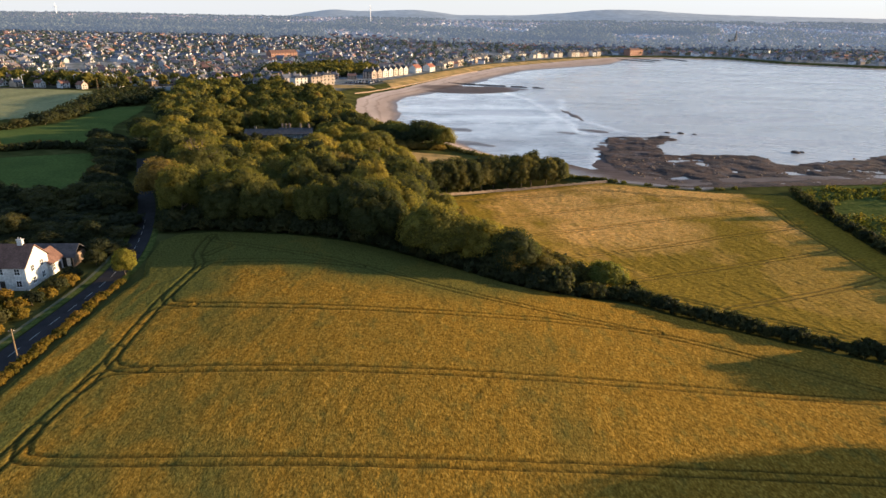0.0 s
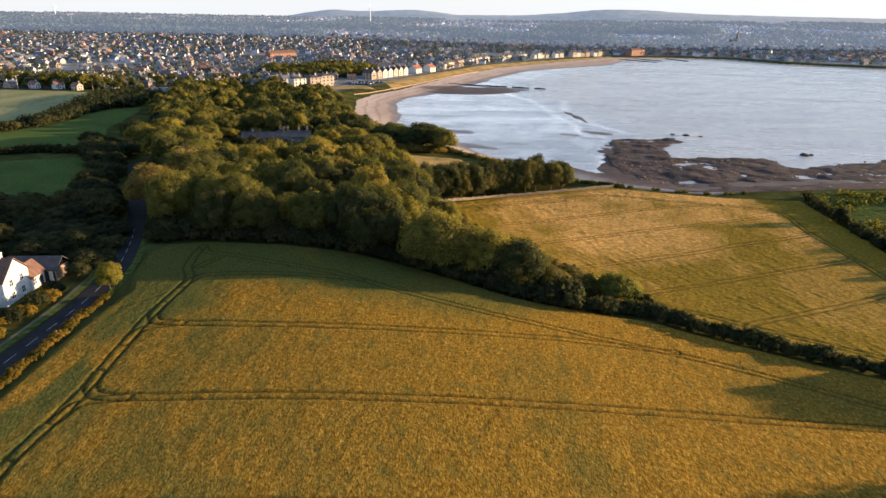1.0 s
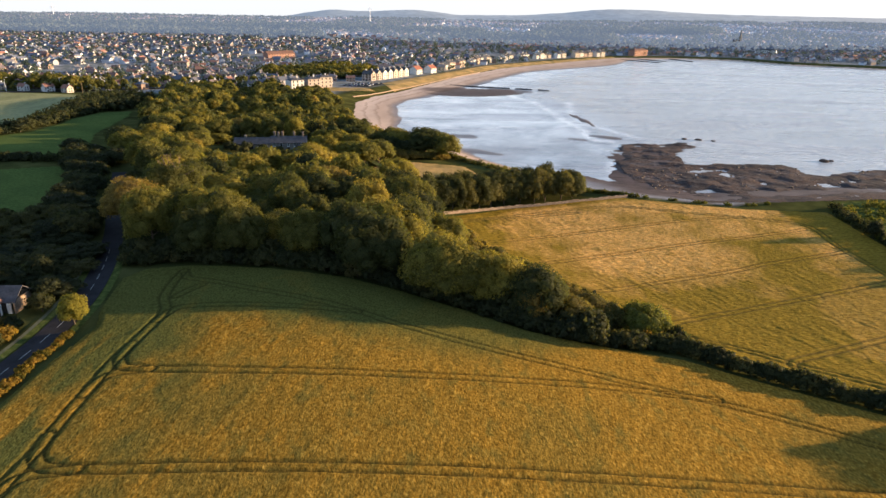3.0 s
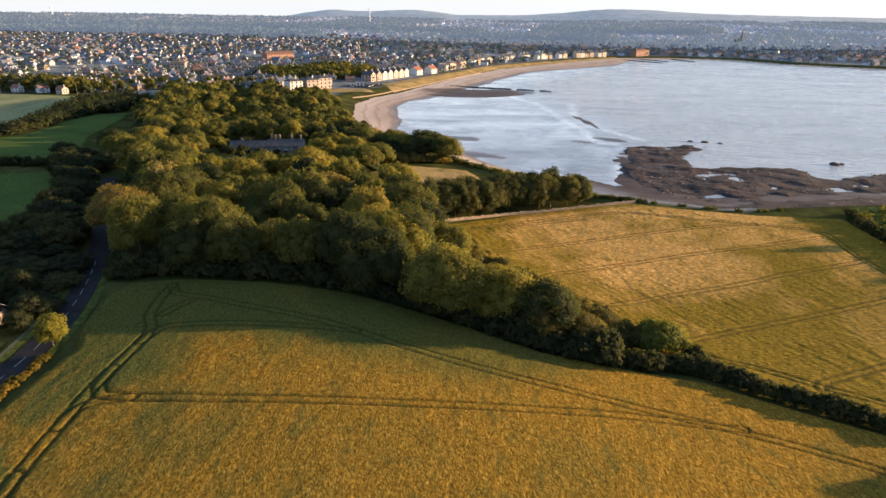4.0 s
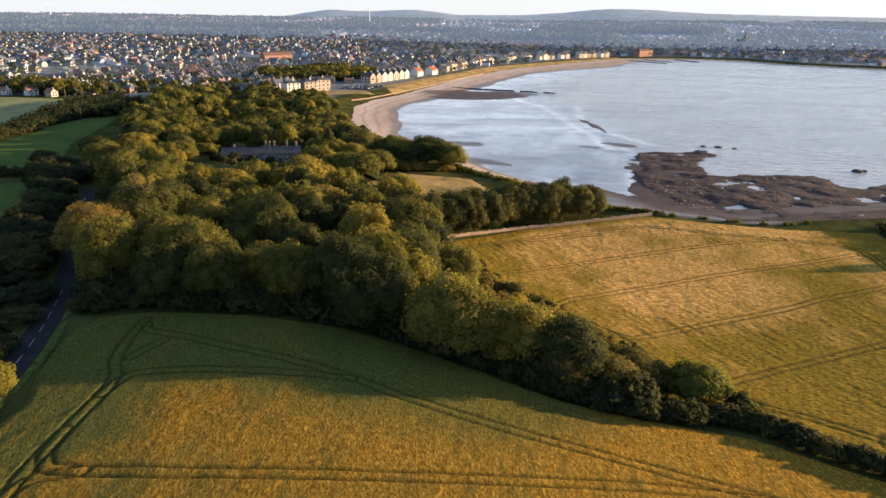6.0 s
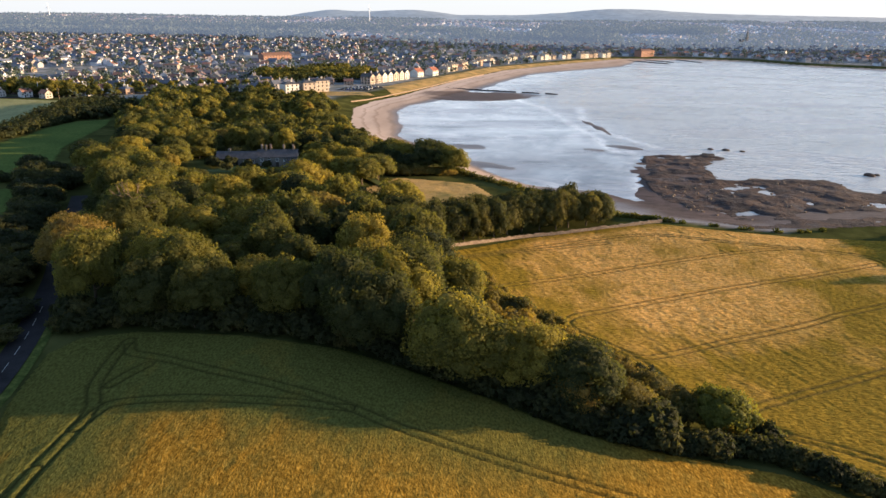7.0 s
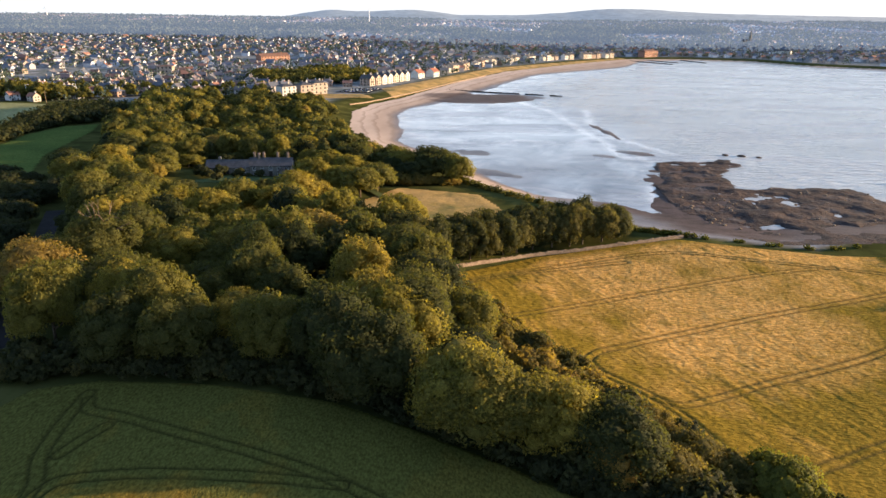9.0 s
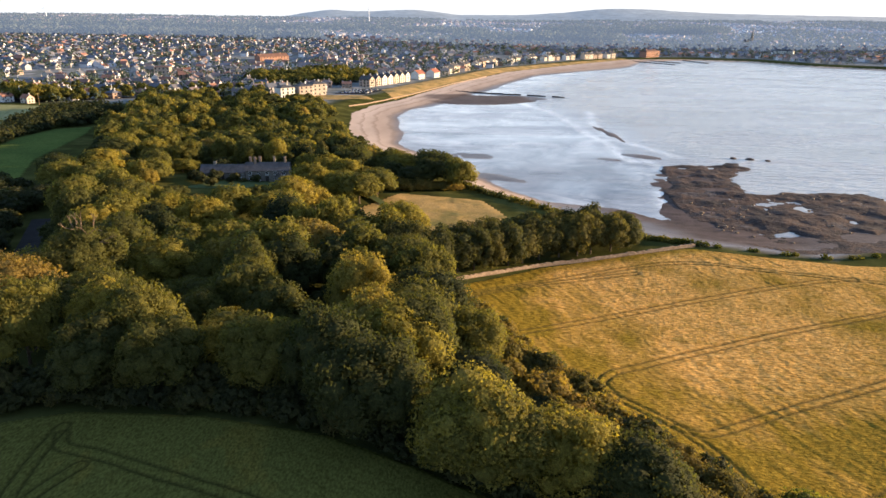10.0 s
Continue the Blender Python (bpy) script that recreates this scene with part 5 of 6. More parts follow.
for line in ([(-110, 188), (-146, 195), (-200, 178), (-260, 165)], [(-150, 282), (-178, 283), (-196, 272), (-250, 250), (-320, 225)], [(-223, 352), (-236, 326), (-300, 308), (-380, 312)],
             [(-230, 436), (-232, 405), (-227, 366)]):
    for x, y in curve_points(line, max(1, int(7 / (len(line) - 1)))):
        w = RNG.uniform(0.5, 0.8)
        t = RNG.uniform(3.0, 6.5)
        plant(HEDGERS, x + RNG.uniform(-1, 1), y + RNG.uniform(-1, 1), w, t / 12.0 / w, "dark hedgerow tree between pastures", "tree", "hedgerow trees of the pastures")
wood_mass("hedge", [(float(a + g), float(b + h)) for line in ([(-110, 190), (-146, 197), (-200, 180), (-300, 158)], [(-138, 276), (-150, 280), (-178, 283), (-196, 272), (-250, 250), (-320, 225)], [(-224, 354), (-236, 326), (-300, 306), (-400, 312)], [(-229, 440), (-231, 405), (-225, 362)])
                   for (a, b), g, h in zip(curve_points(line, 18), RNG.uniform(-1, 1, 400), RNG.uniform(-1, 1, 400))],
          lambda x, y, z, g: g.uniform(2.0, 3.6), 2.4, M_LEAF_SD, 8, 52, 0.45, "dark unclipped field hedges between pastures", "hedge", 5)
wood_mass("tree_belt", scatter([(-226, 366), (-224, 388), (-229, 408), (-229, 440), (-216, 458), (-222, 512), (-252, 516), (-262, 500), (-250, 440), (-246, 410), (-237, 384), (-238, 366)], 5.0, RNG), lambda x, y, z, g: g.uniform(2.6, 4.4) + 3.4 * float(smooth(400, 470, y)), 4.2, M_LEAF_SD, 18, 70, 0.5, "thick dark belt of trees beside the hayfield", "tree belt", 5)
for x, y in curve_points([(-40, 333), (-28, 336), (-14, 339), (-4, 344)], 6):
    plant(THICKS, x + RNG.uniform(-1.5, 1.5), y + RNG.uniform(-1.5, 3.0), RNG.uniform(0.9, 1.7), 1.0, "rounded bush at the meadow's far edge", "shrub", "bushes of the meadow's edge")
for x, y, s in ((-104, 327, 1.3), (-108, 331, 1.5), (-99, 323, 1.2), (-95, 332, 0.8), (-90, 334, 0.7), (-73, 336, 1.2), (-71, 331, 1.4), (-101, 334, 1.5), (-94, 335.5, 1.2), (-86, 336.5, 1.1)):
    plant(DARKS, x, y, s, 1.0, "dark bush on the lawn before the manor", "shrub", "manor garden bushes")
# garden bushes before the house
for x, y, s, ms in ((-84.6, 106, 1.0, BUSHES), (-86, 110, 1.2, DARKS), (-84.2, 113, 1.1, BUSHES), (-86.5, 116, 1.3, BUSHES), (-85, 119, 1.2, DARKS), (-84.2, 122.5, 1.1, BUSHES), (-84.4, 126, 1.2, DARKS), (-83.6, 129.5, 1.25, BUSHES), (-84.5, 132.5, 1.1, DARKS),
                    (-90, 112, 1.5, DARKS), (-94, 116, 1.7, BUSHES), (-97, 119, 1.6, DARKS), (-92, 120.5, 1.2, BUSHES), (-88.5, 108, 1.3, DARKS), (-93, 107, 1.4, BUSHES)):
    plant(ms, x, y, s, 1.0, "golden-green garden shrub before the white house", "shrub", "garden shrubs")
# scrub on the headland beyond the barley
SCRUB = [(143, 262), (140, 222), (137, 188), (132, 150), (128, 110), (260, 90), (420, 130), (420, 298), (199, 286), (150, 277)]
sheet("rough_grass", SCRUB, 2.0, 0.1, M_VERGE, "rough tussocky grassland of the headland", "grassland", 0.35)
g2 = np.random.default_rng(77)
sp = [p for p in scatter(SCRUB, 5.4, g2, (), 0.45) if fbm(np.array([p[0] / 22]), np.array([p[1] / 22]), 91)[0] > -0.08]
wood_mass("scrub", sp, lambda x, y, z, g: g.uniform(0.8, 2.2), 1.9, M_SCRUB, 9, 42, 0.42, "green and brown scrub bushes on the headland", "scrub", 4, 0)
c = curve_points([(144, 264), (140.5, 222), (137.5, 188), (133, 150), (128, 112)], 22)
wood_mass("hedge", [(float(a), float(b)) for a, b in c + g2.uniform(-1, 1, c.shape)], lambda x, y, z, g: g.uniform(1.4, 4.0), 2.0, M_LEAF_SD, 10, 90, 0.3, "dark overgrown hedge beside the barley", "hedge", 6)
c = curve_points([(46, 288), (60, 283.5), (70, 280), (88, 275), (108, 269), (128, 275)], 10)
wood_mass("scrub", [(float(a), float(b)) for a, b in c + g2.uniform(-0.8, 0.8, c.shape) if a < 74 or g2.uniform() < 0.4], lambda x, y, z, g: g.uniform(0.7, 1.6) if x < 74 else g.uniform(0.3, 0.8), 1.4, M_SCRUB, 12, 60, 0.26, "low scrub along the lip of the shore", "scrub", 5)
c = curve_points([(44, 297), (24, 321), (5, 342), (-6, 358)], 12)
wood_mass("scrub", [(float(a), float(b)) for a, b in c + g2.uniform(-1.2, 1.2, c.shape)], lambda x, y, z, g: g.uniform(0.9, 2.0), 1.8, M_LEAF_S, 14, 60, 0.3, "low dark scrub on the bank above the beach", "scrub", 5)

# ---------------------------------------------------------------- buildings
M_WALL = varied("rendered_walls", [(0.0, (0.62, 0.62, 0.63)), (0.4, (0.48, 0.45, 0.41)), (0.62, (0.38, 0.31, 0.25)), (0.8, (0.28, 0.18, 0.14)), (1.0, (0.62, 0.62, 0.64))], fine=0.4)
# render, slate and tile tones, blued further to paint haze over the town
M_WALL_I = varied("town_walls", [(0.0, (0.52, 0.53, 0.58)), (0.26, (0.36, 0.35, 0.36)), (0.5, (0.3, 0.26, 0.24)), (0.72, (0.23, 0.15, 0.12)), (0.9, (0.66, 0.66, 0.7))], by="island")
M_ROOF = varied("tiled_roofs", [(0.0, (0.1, 0.115, 0.15)), (0.4, (0.13, 0.135, 0.16)), (0.62, (0.16, 0.12, 0.115)), (0.82, (0.27, 0.13, 0.095)), (1.0, (0.12, 0.13, 0.16))], fine=0.8)
M_ROOF_I = varied("town_roofs", [(0.0, (0.12, 0.135, 0.18)), (0.34, (0.155, 0.155, 0.18)), (0.56, (0.18, 0.14, 0.14)), (0.7, (0.27, 0.14, 0.11)), (0.86, (0.15, 0.165, 0.21))], by="island")
M_WHITE = surface("whitewashed_render", [(0.3, (0.52, 0.51, 0.49)), (0.7, (0.68, 0.67, 0.64))], 0.5, 0.9, 2.5, (0.3, 0.03))
M_CREAM = varied("cream_render", [(0.0, (0.6, 0.59, 0.56)), (0.4, (0.5, 0.45, 0.38)), (0.62, (0.36, 0.27, 0.22)), (0.8, (0.55, 0.5, 0.42)), (1.0, (0.66, 0.66, 0.65))], fine=0.5)
M_SLATE = surface("grey_slate", [(0.3, (0.05, 0.05, 0.056)), (0.7, (0.095, 0.092, 0.098))], 0.6, 0.75, 3.0, (0.4, 0.05), spec=0.25)
M_REDROOF = surface("red_tiles", [(0.3, (0.22, 0.085, 0.06)), (0.7, (0.32, 0.13, 0.09))], 0.8, 0.9, 4.0, (0.4, 0.03))
M_BROWNROOF = surface("brown_tile_roof", [(0.3, (0.12, 0.065, 0.05)), (0.7, (0.19, 0.11, 0.085))], 0.6, 0.8, 3.0, (0.4, 0.05))
M_BRICK = surface("old_brick", [(0.3, (0.24, 0.13, 0.1)), (0.7, (0.34, 0.2, 0.15))], 0.8, 0.9, 4.0, (0.4, 0.03))
M_GREYSTONE = surface("grey_rubble_stone", [(0.3, (0.13, 0.122, 0.11)), (0.7, (0.24, 0.225, 0.2))], 0.7, 0.9, 2.5, (0.5, 0.08))
M_TIMBER = surface("sea_dark_timber", [(0.3, (0.03, 0.025, 0.02)), (0.7, (0.07, 0.06, 0.05))], 1.0, 0.8, 4.0, (0.4, 0.05))
M_FRAME = surface("white_painted_frame", [(0.3, (0.72, 0.72, 0.7)), (0.7, (0.8, 0.8, 0.79))], 3.0, 0.5)
M_GLASS, _nt, _b = blank("window_glass", 0.05, 0.6)
_b.inputs["Base Color"].default_value = (0.02, 0.025, 0.03, 1)
M_METAL, _nt, _b = blank("pale_painted_steel", 0.45, 0.5)
_b.inputs["Base Color"].default_value = (0.75, 0.76, 0.78, 1)


def gable_wall(l, w, e, r):
    """Walls of a gabled house: l along x, w along y, eaves e, ridge r."""
    bm = bmesh.new()
    a, b = l / 2, w / 2
    P = [(-a, -b, -0.5), (a, -b, -0.5), (a, b, -0.5), (-a, b, -0.5), (-a, -b, e), (a, -b, e), (a, b, e), (-a, b, e), (-a, 0, r), (a, 0, r)]
    v = [bm.verts.new(p) for p in P]
    for q in ((0, 1, 5, 4), (2, 3, 7, 6), (1, 2, 6, 9, 5), (3, 0, 4, 8, 7), (4, 5, 9, 8), (6, 7, 8, 9), (3, 2, 1, 0)):
        bm.faces.new([v[k] for k in q])
    return bm


def gable_roof(l, w, e, r, over=0.4, thick=0.18):
    bm = bmesh.new()
    a, b = l / 2 + over, w / 2
    k = (r - e) / b
    lo = e - over * k
    b += over
    P = [(-b, lo), (0, r), (b, lo), (b, lo + thick), (0, r + thick), (-b, lo + thick)]
    ends = [[bm.verts.new((x, y, z + 0.02)) for y, z in P] for x in (-a, a)]
    n = len(P)
    for i in range(n):
        bm.faces.new((ends[0][i], ends[1][i], ends[1][(i + 1) % n], ends[0][(i + 1) % n]))
    bm.faces.new(ends[0][::-1])
    bm.faces.new(ends[1])
    bmesh.ops.recalc_face_normals(bm, faces=bm.faces)
    return bm


def hip_roof(l, w, e, r, over=0.4):
    bm = bmesh.new()
    a, b = l / 2 + over, w / 2 + over
    c = max(a - b, 0.6)
    v = [bm.verts.new(p) for p in ((-a, -b, e), (a, -b, e), (a, b, e), (-a, b, e), (-a, -b, e + 0.2), (a, -b, e + 0.2), (a, b, e + 0.2), (-a, b, e + 0.2), (-c, 0, r), (c, 0, r))]
    for q in ((3, 2, 1, 0), (0, 1, 5, 4), (1, 2, 6, 5), (2, 3, 7, 6), (3, 0, 4, 7), (4, 5, 9, 8), (5, 6, 9), (6, 7, 8, 9), (7, 4, 8)):
        bm.faces.new([v[k] for k in q])
    return bm


def chimney_mesh(w, d, h):
    bm = bmesh.new()
    box(bm, -w / 2, -d / 2, 0, w / 2, d / 2, h)
    box(bm, -w / 2 - 0.08, -d / 2 - 0.08, h, w / 2 + 0.08, d / 2 + 0.08, h + 0.14)
    for k in (-1, 1):
        tube(bm, (k * w * 0.25, 0, h + 0.1), (k * w * 0.25, 0, h + 0.55), 0.13, 0.1, 6)
    return bm


def window_data(w, h):
    """A window facing -y: a frame with cross bars, and the pane set back in it."""
    bm = bmesh.new()
    t = 0.09
    for x0, z0, x1, z1 in ((-w / 2, -h / 2, -w / 2 + t, h / 2), (w / 2 - t, -h / 2, w / 2, h / 2), (-w / 2, h / 2 - t, w / 2, h / 2), (-w / 2, -h / 2, w / 2, -h / 2 + t), (-0.03, -h / 2, 0.03, h / 2), (-w / 2, -0.03, w / 2, 0.03)):
        box(bm, x0, -0.09, z0, x1, 0.02, z1)
    box(bm, -w / 2 - 0.08, -0.16, -h / 2 - 0.1, w / 2 + 0.08, 0.02, -h / 2 - 0.003)
    fr = bpy.data.meshes.new("window")
    bm.to_mesh(fr)
    bm.free()
    fr.materials.append(M_FRAME)
    bm = bmesh.new()
    box(bm, -w / 2 + t, -0.045, -h / 2 + t, w / 2 - t, -0.005, h / 2 - t)
    pn = bpy.data.meshes.new("pane")
    bm.to_mesh(pn)
    bm.free()
    pn.materials.append(M_GLASS)
    return fr, pn


WIN = window_data(1.25, 1.5)


def far_window():
    """A window seen from far off: pane and sill in one small mesh."""
    bm = bmesh.new()
    box(bm, -0.65, -0.05, -0.8, 0.65, 0.02, 0.8)
    n = len(bm.faces)
    box(bm, -0.75, -0.12, -0.92, 0.75, 0.02, -0.81)
    bm.faces.ensure_lookup_table()
    for f in bm.faces[n:]:
        f.material_index = 1
    me = bpy.data.meshes.new("window")
    bm.to_mesh(me)
    bm.free()
    me.materials.append(M_GLASS)
    me.materials.append(M_FRAME)
    return me, None


WIN_FAR = far_window()


def window(parent, x, y, z, turn, data=None):
    fr, pn = data or WIN
    ob = part("window", fr, None, parent, at=pose(x, y, z, 0, 0, turn))
    if pn:
        part("pane", pn, None, ob)
    return ob


def door_mesh(w=1.0, h=2.05):
    bm = bmesh.new()
    box(bm, -w / 2, -0.1, 0, w / 2, 0.02, h)
    for z0, z1 in ((0.15, 0.9), (1.05, 1.9)):
        box(bm, -w / 2 + 0.15, -0.13, z0, w / 2 - 0.15, -0.095, z1)
    return bm


def house(name, l, w, e, r, wall_m, roof_m, rows=2, cols=3, chims=((0.38, 0.0),), hip=False, gable_windows=True, win=None, back=True):
    root = new(name)
    if hip:
        bm = bmesh.new()
        box(bm, -l / 2, -w / 2, -0.5, l / 2, w / 2, e)
        part("wall", bm, wall_m, root)
        part("roof", hip_roof(l, w, e, r), roof_m, root)
    else:
        part("wall", gable_wall(l, w, e, r), wall_m, root)
        part("roof", gable_roof(l, w, e, r), roof_m, root)
    for u, v in chims:
        part("chimney", chimney_mesh(1.1, 0.7, r - e + 1.2), wall_m, root, at=pose(u * l, v * w, e - 0.1 if abs(v) < 0.2 else e - 0.4))
    fh = e / rows
    for k in range(rows):
        z = k * fh + fh * 0.56
        for c in range(cols):
            x = (c + 0.5) / cols * l - l / 2
            if k == 0 and c == cols // 2:
                part("door", door_mesh(), M_TIMBER, root, at=pose(x, -w / 2, 0.02))
            else:
                window(root, x, -w / 2, z, 0, win)
            if back:
                window(root, x, w / 2, z, 180, win)
        if gable_windows:
            window(root, l / 2, -w * 0.2, z, 90, win)
            window(root, l / 2, w * 0.2, z, 90, win)
    return root


def stand(ob, x, y, turn, label, category="house", group="", lift=0.0):
    ob.matrix_basis = pose(x, y, height(x, y) + lift, 0, 0, turn)
    return tagged(ob, label, category, group)


# white house by the road, with its outbuilding
home = house("house", 14, 8.6, 5.4, 8.9, M_WHITE, M_BROWNROOF, 2, 4, ((-0.12, 0.0), (0.32, 0.0)))
stand(home, -97.2, 129.9, 2, "whitewashed two-storey house with a brown tiled roof and chimneys", "house")
wing = house("house_wing", 5.0, 4.6, 3.0, 5.2, M_WHITE, M_BROWNROOF, 1, 2, ())
stand(wing, -92.4, 136.6, 92, "low white gabled wing at the back of the house", "house wing")
shed = new("outbuilding")
bm = bmesh.new()
box(bm, -5.5, 2.7, -0.4, 5.5, 3.0, 2.6)
box(bm, -5.5, -3.0, -0.4, -5.2, 2.7, 2.6)
box(bm, 5.2, -3.0, -0.4, 5.5, 2.7, 2.6)
part("wall", bm, M_STONE, shed)
for k in (-4.4, -0.2, 4.3):
    bm = bmesh.new()
    box(bm, k - 0.4, -3.0, -0.4, k + 0.4, -2.7, 2.6)
    part("pier", bm, M_WHITE, shed)
# added dark panels stand in for the shade inside the open bays
for k in (-2.3, 2.05):
    bm = bmesh.new()
    for s in range(6):
        box(bm, k - 1.75, -2.75, 0.02 + s * 0.4, k + 1.75, -2.68, 0.38 + s * 0.4)
    part("dark_bay_panel", bm, M_TIMBER, shed, "dark slatted panel in place of an open bay's shade")
part("roof", gable_roof(11, 6.0, 2.6, 4.6), M_SLATE, shed)
stand(shed, -93.6, 142.4, 4, "long low outbuilding with a grey slate roof and dark bays", "outbuilding")

# telegraph pole on the verge
pole = new("telegraph_pole")
bm = bmesh.new()
tube(bm, (0, 0, -0.6), (0, 0, 6.0), 0.14, 0.1, 10)
part("post", bm, M_WOODPOLE, pole)
bm = bmesh.new()
box(bm, -0.5, -0.05, 5.5, 0.5, 0.05, 5.62)
part("crossarm", bm, M_WOODPOLE, pole)
for k in (-0.4, 0.4):
    bm = bmesh.new()
    tube(bm, (k, 0, 5.62), (k, 0, 5.8), 0.05, 0.03, 6)
    part("insulator", bm, M_FRAME, pole)
stand(pole, -74.3, 97.2, 20, "weathered wooden telegraph pole by the roadside hedge", "pole")

# manor in the wood
manor = new("manor_house")
part("wall", gable_wall(17, 9, 4.6, 7.0), M_GREYSTONE, manor)
part("roof", gable_roof(17, 9, 4.6, 7.0), M_SLATE, manor)
for u, v in ((-7, 0.6), (-5, -0.6), (-3.2, 0.6), (2.5, 0.4), (6.8, 0.0)):
    part("chimney", chimney_mesh(0.9, 0.8, 4.0), M_STONE, manor, "tall pale stone chimney", at=pose(u, v, 5.0))
for c in range(5):
    for z in (1.3, 3.6):
        if not (c == 2 and z < 2):
            window(manor, -6.6 + 3.3 * c, -4.5, z, 0, WIN)
part("door", door_mesh(1.3, 2.3), M_TIMBER, manor, at=pose(0, -4.5, 0))
bay = part("porch", gable_wall(4.0, 3.0, 2.6, 4.2), M_GREYSTONE, manor, at=pose(5.0, -5.6, 0, 0, 0, 90))
part("porch_roof", gable_roof(4.0, 3.0, 2.6, 4.2), M_SLATE, bay)
stand(manor, -82.5, 343.5, 6, "grey stone manor with slate roof and many tall chimneys", "manor")
mwing = house("manor_wing", 17, 6.5, 3.0, 5.4, M_GREYSTONE, M_SLATE, 1, 5, ((-0.2, 0.0),), gable_windows=False)
stand(mwing, -99.5, 340.0, 6, "long low grey stone wing with a slate roof", "manor wing")

# field wall between the avenue of trees and the barley


def field_wall(name, line, thick, tall, material, label, category, amp=0.12):
    pts = curve_points(line, 24)
    tan = np.gradient(pts, axis=0)
    nor = np.c_[-tan[:, 1], tan[:, 0]] / np.hypot(*tan.T)[:, None]
    z = relief(pts[:, 0], pts[:, 1])[0]
    g = np.random.default_rng(3)
    top = z + tall + g.normal(0, amp, len(z))
    ring = []
    for off, zz in ((-0.5, z - 0.4), (-0.42, top - 0.1), (-0.3, top), (0.3, top), (0.42, top - 0.1), (0.5, z - 0.4)):
        ring.append(np.c_[pts + nor * thick * off, zz])
    v = np.stack(ring, 1).reshape(-1, 3)
    return tagged(part(name, array_mesh(name, v, grid_faces(6, len(pts)), material)), label, category)


field_wall("stone_wall", [(-24, 232.5), (-8, 242.5), (2, 249.6), (17, 259), (34, 265), (55, 272.5), (69, 277.8)], 0.55, 1.0, M_STONE, "pale rubble stone wall along the barley", "wall")
field_wall("sea_wall", [(-86, 585), (-76, 606), (-60, 640), (-40, 690), (-20, 745), (0, 800), (34, 880)], 0.8, 0.8, M_STONE, "pale masonry sea wall along the beach", "sea wall", 0.03)

# bare dead tree in the wood
dead = new("dead_tree")
bm = bmesh.new()
g3 = np.random.default_rng(2)


def fork(a, d, ln, r, depth):
    b = a + d * ln
    tube(bm, a, b, r, r * 0.65, 6)
    if depth:
        for k in range(3 if depth > 3 else 2):
            fork(b, (d + Vector(g3.normal(0, 0.42, 3).tolist()) + Vector((0, 0, 0.12))).normalized(), ln * 0.68, r * 0.62, depth - 1)


fork(Vector((0, 0, -0.4)), Vector((0.05, 0, 1)), 7.4, 0.34, 4)
part("trunk", bm, M_DEAD, dead)
stand(dead, -86.0, 212, 0, "bare dead tree with pale forked branches", "tree")

# ---------------------------------------------------------------- the town round the bay
TOWN_RNG = np.random.default_rng(41)
KINDS = [house("house", 9.5, 7.5, 5.0, 8.0, M_WALL, M_ROOF, 2, 2, win=WIN_FAR, back=False), house("house", 12.5, 8, 5.0, 7.8, M_WALL, M_ROOF, 2, 3, ((0.4, 0), (-0.4, 0)), win=WIN_FAR, back=False),
         house("bungalow", 12, 8, 2.8, 5.6, M_WALL, M_ROOF, 1, 4, ((0.3, 0),), win=WIN_FAR, back=False), house("villa", 11, 10, 5.4, 8.2, M_WALL, M_ROOF, 2, 3, ((0.25, 0), (-0.25, 0)), True, win=WIN_FAR, back=False)]
kind_used = set()


def settle(kind, x, y, turn, label, category="house", group="houses of the town", scale=1.0):
    m = pose(x, y, height(x, y), 0, 0, turn)
    if kind not in kind_used:
        kind_used.add(kind)
        ob = kind
        ob.matrix_basis = m
    else:
        ob = copy_thing(kind, m)
    ob.scale = (scale, scale, scale)
    return tagged(ob, label, category, group)


OPEN_GROUND = [[(-480, 380), (-250, 350), (-100, 300), (-90, 600), (-150, 612), (-240, 600), (-300, 545), (-480, 530)],
               [(-170, 590), (-60, 600), (-40, 680), (-10, 790), (-50, 800), (-95, 690), (-165, 660)],
               [(-190, 690), (-60, 730), (-20, 830), (-120, 800), (-200, 760)]]


def street_plots(y0, y1, gap, rng):
    """Plots along bending streets, clear of the shore and of open ground."""
    xs = np.arange(-2600, 2400, gap)
    ys = np.arange(y0, y1, gap * 1.15)
    xx, yy = np.meshgrid(xs, ys)
    keep = np.abs(xx + 0.02 * yy) < 0.72 * yy + 60
    xx, yy = xx[keep], yy[keep]
    bend = 14 * fbm(xx / 160, yy / 160, 61, 2)
    xx, yy = xx + bend + rng.uniform(-0.2, 0.2, xx.shape) * gap, yy + 14 * fbm(xx / 140, yy / 170, 63, 2) + rng.uniform(-0.2, 0.2, xx.shape) * gap
    d = shore_dist(xx, yy)
    ok = (d > 34) & (fbm(xx / 130, yy / 130, 67, 3) > -0.36)
    for q in OPEN_GROUND:
        ok &= ~inside(q, xx, yy)
    return xx[ok], yy[ok], d[ok]


px, py, _ = street_plots(548, 1700, 18.5, TOWN_RNG)
order = np.argsort(np.hypot(px, py - 40))
near_n = 210
turns = np.degrees(0.9 * fbm(px / 260, py / 260, 71, 2)) + 90 * (TOWN_RNG.uniform(0, 1, len(px)) < 0.35) + TOWN_RNG.uniform(-8, 8, len(px))
TALES = ["rendered house with a tiled roof in the suburb", "pair of houses with chimneys in the suburb", "low bungalow with a tiled roof in the suburb", "square villa with a hipped roof in the suburb"]
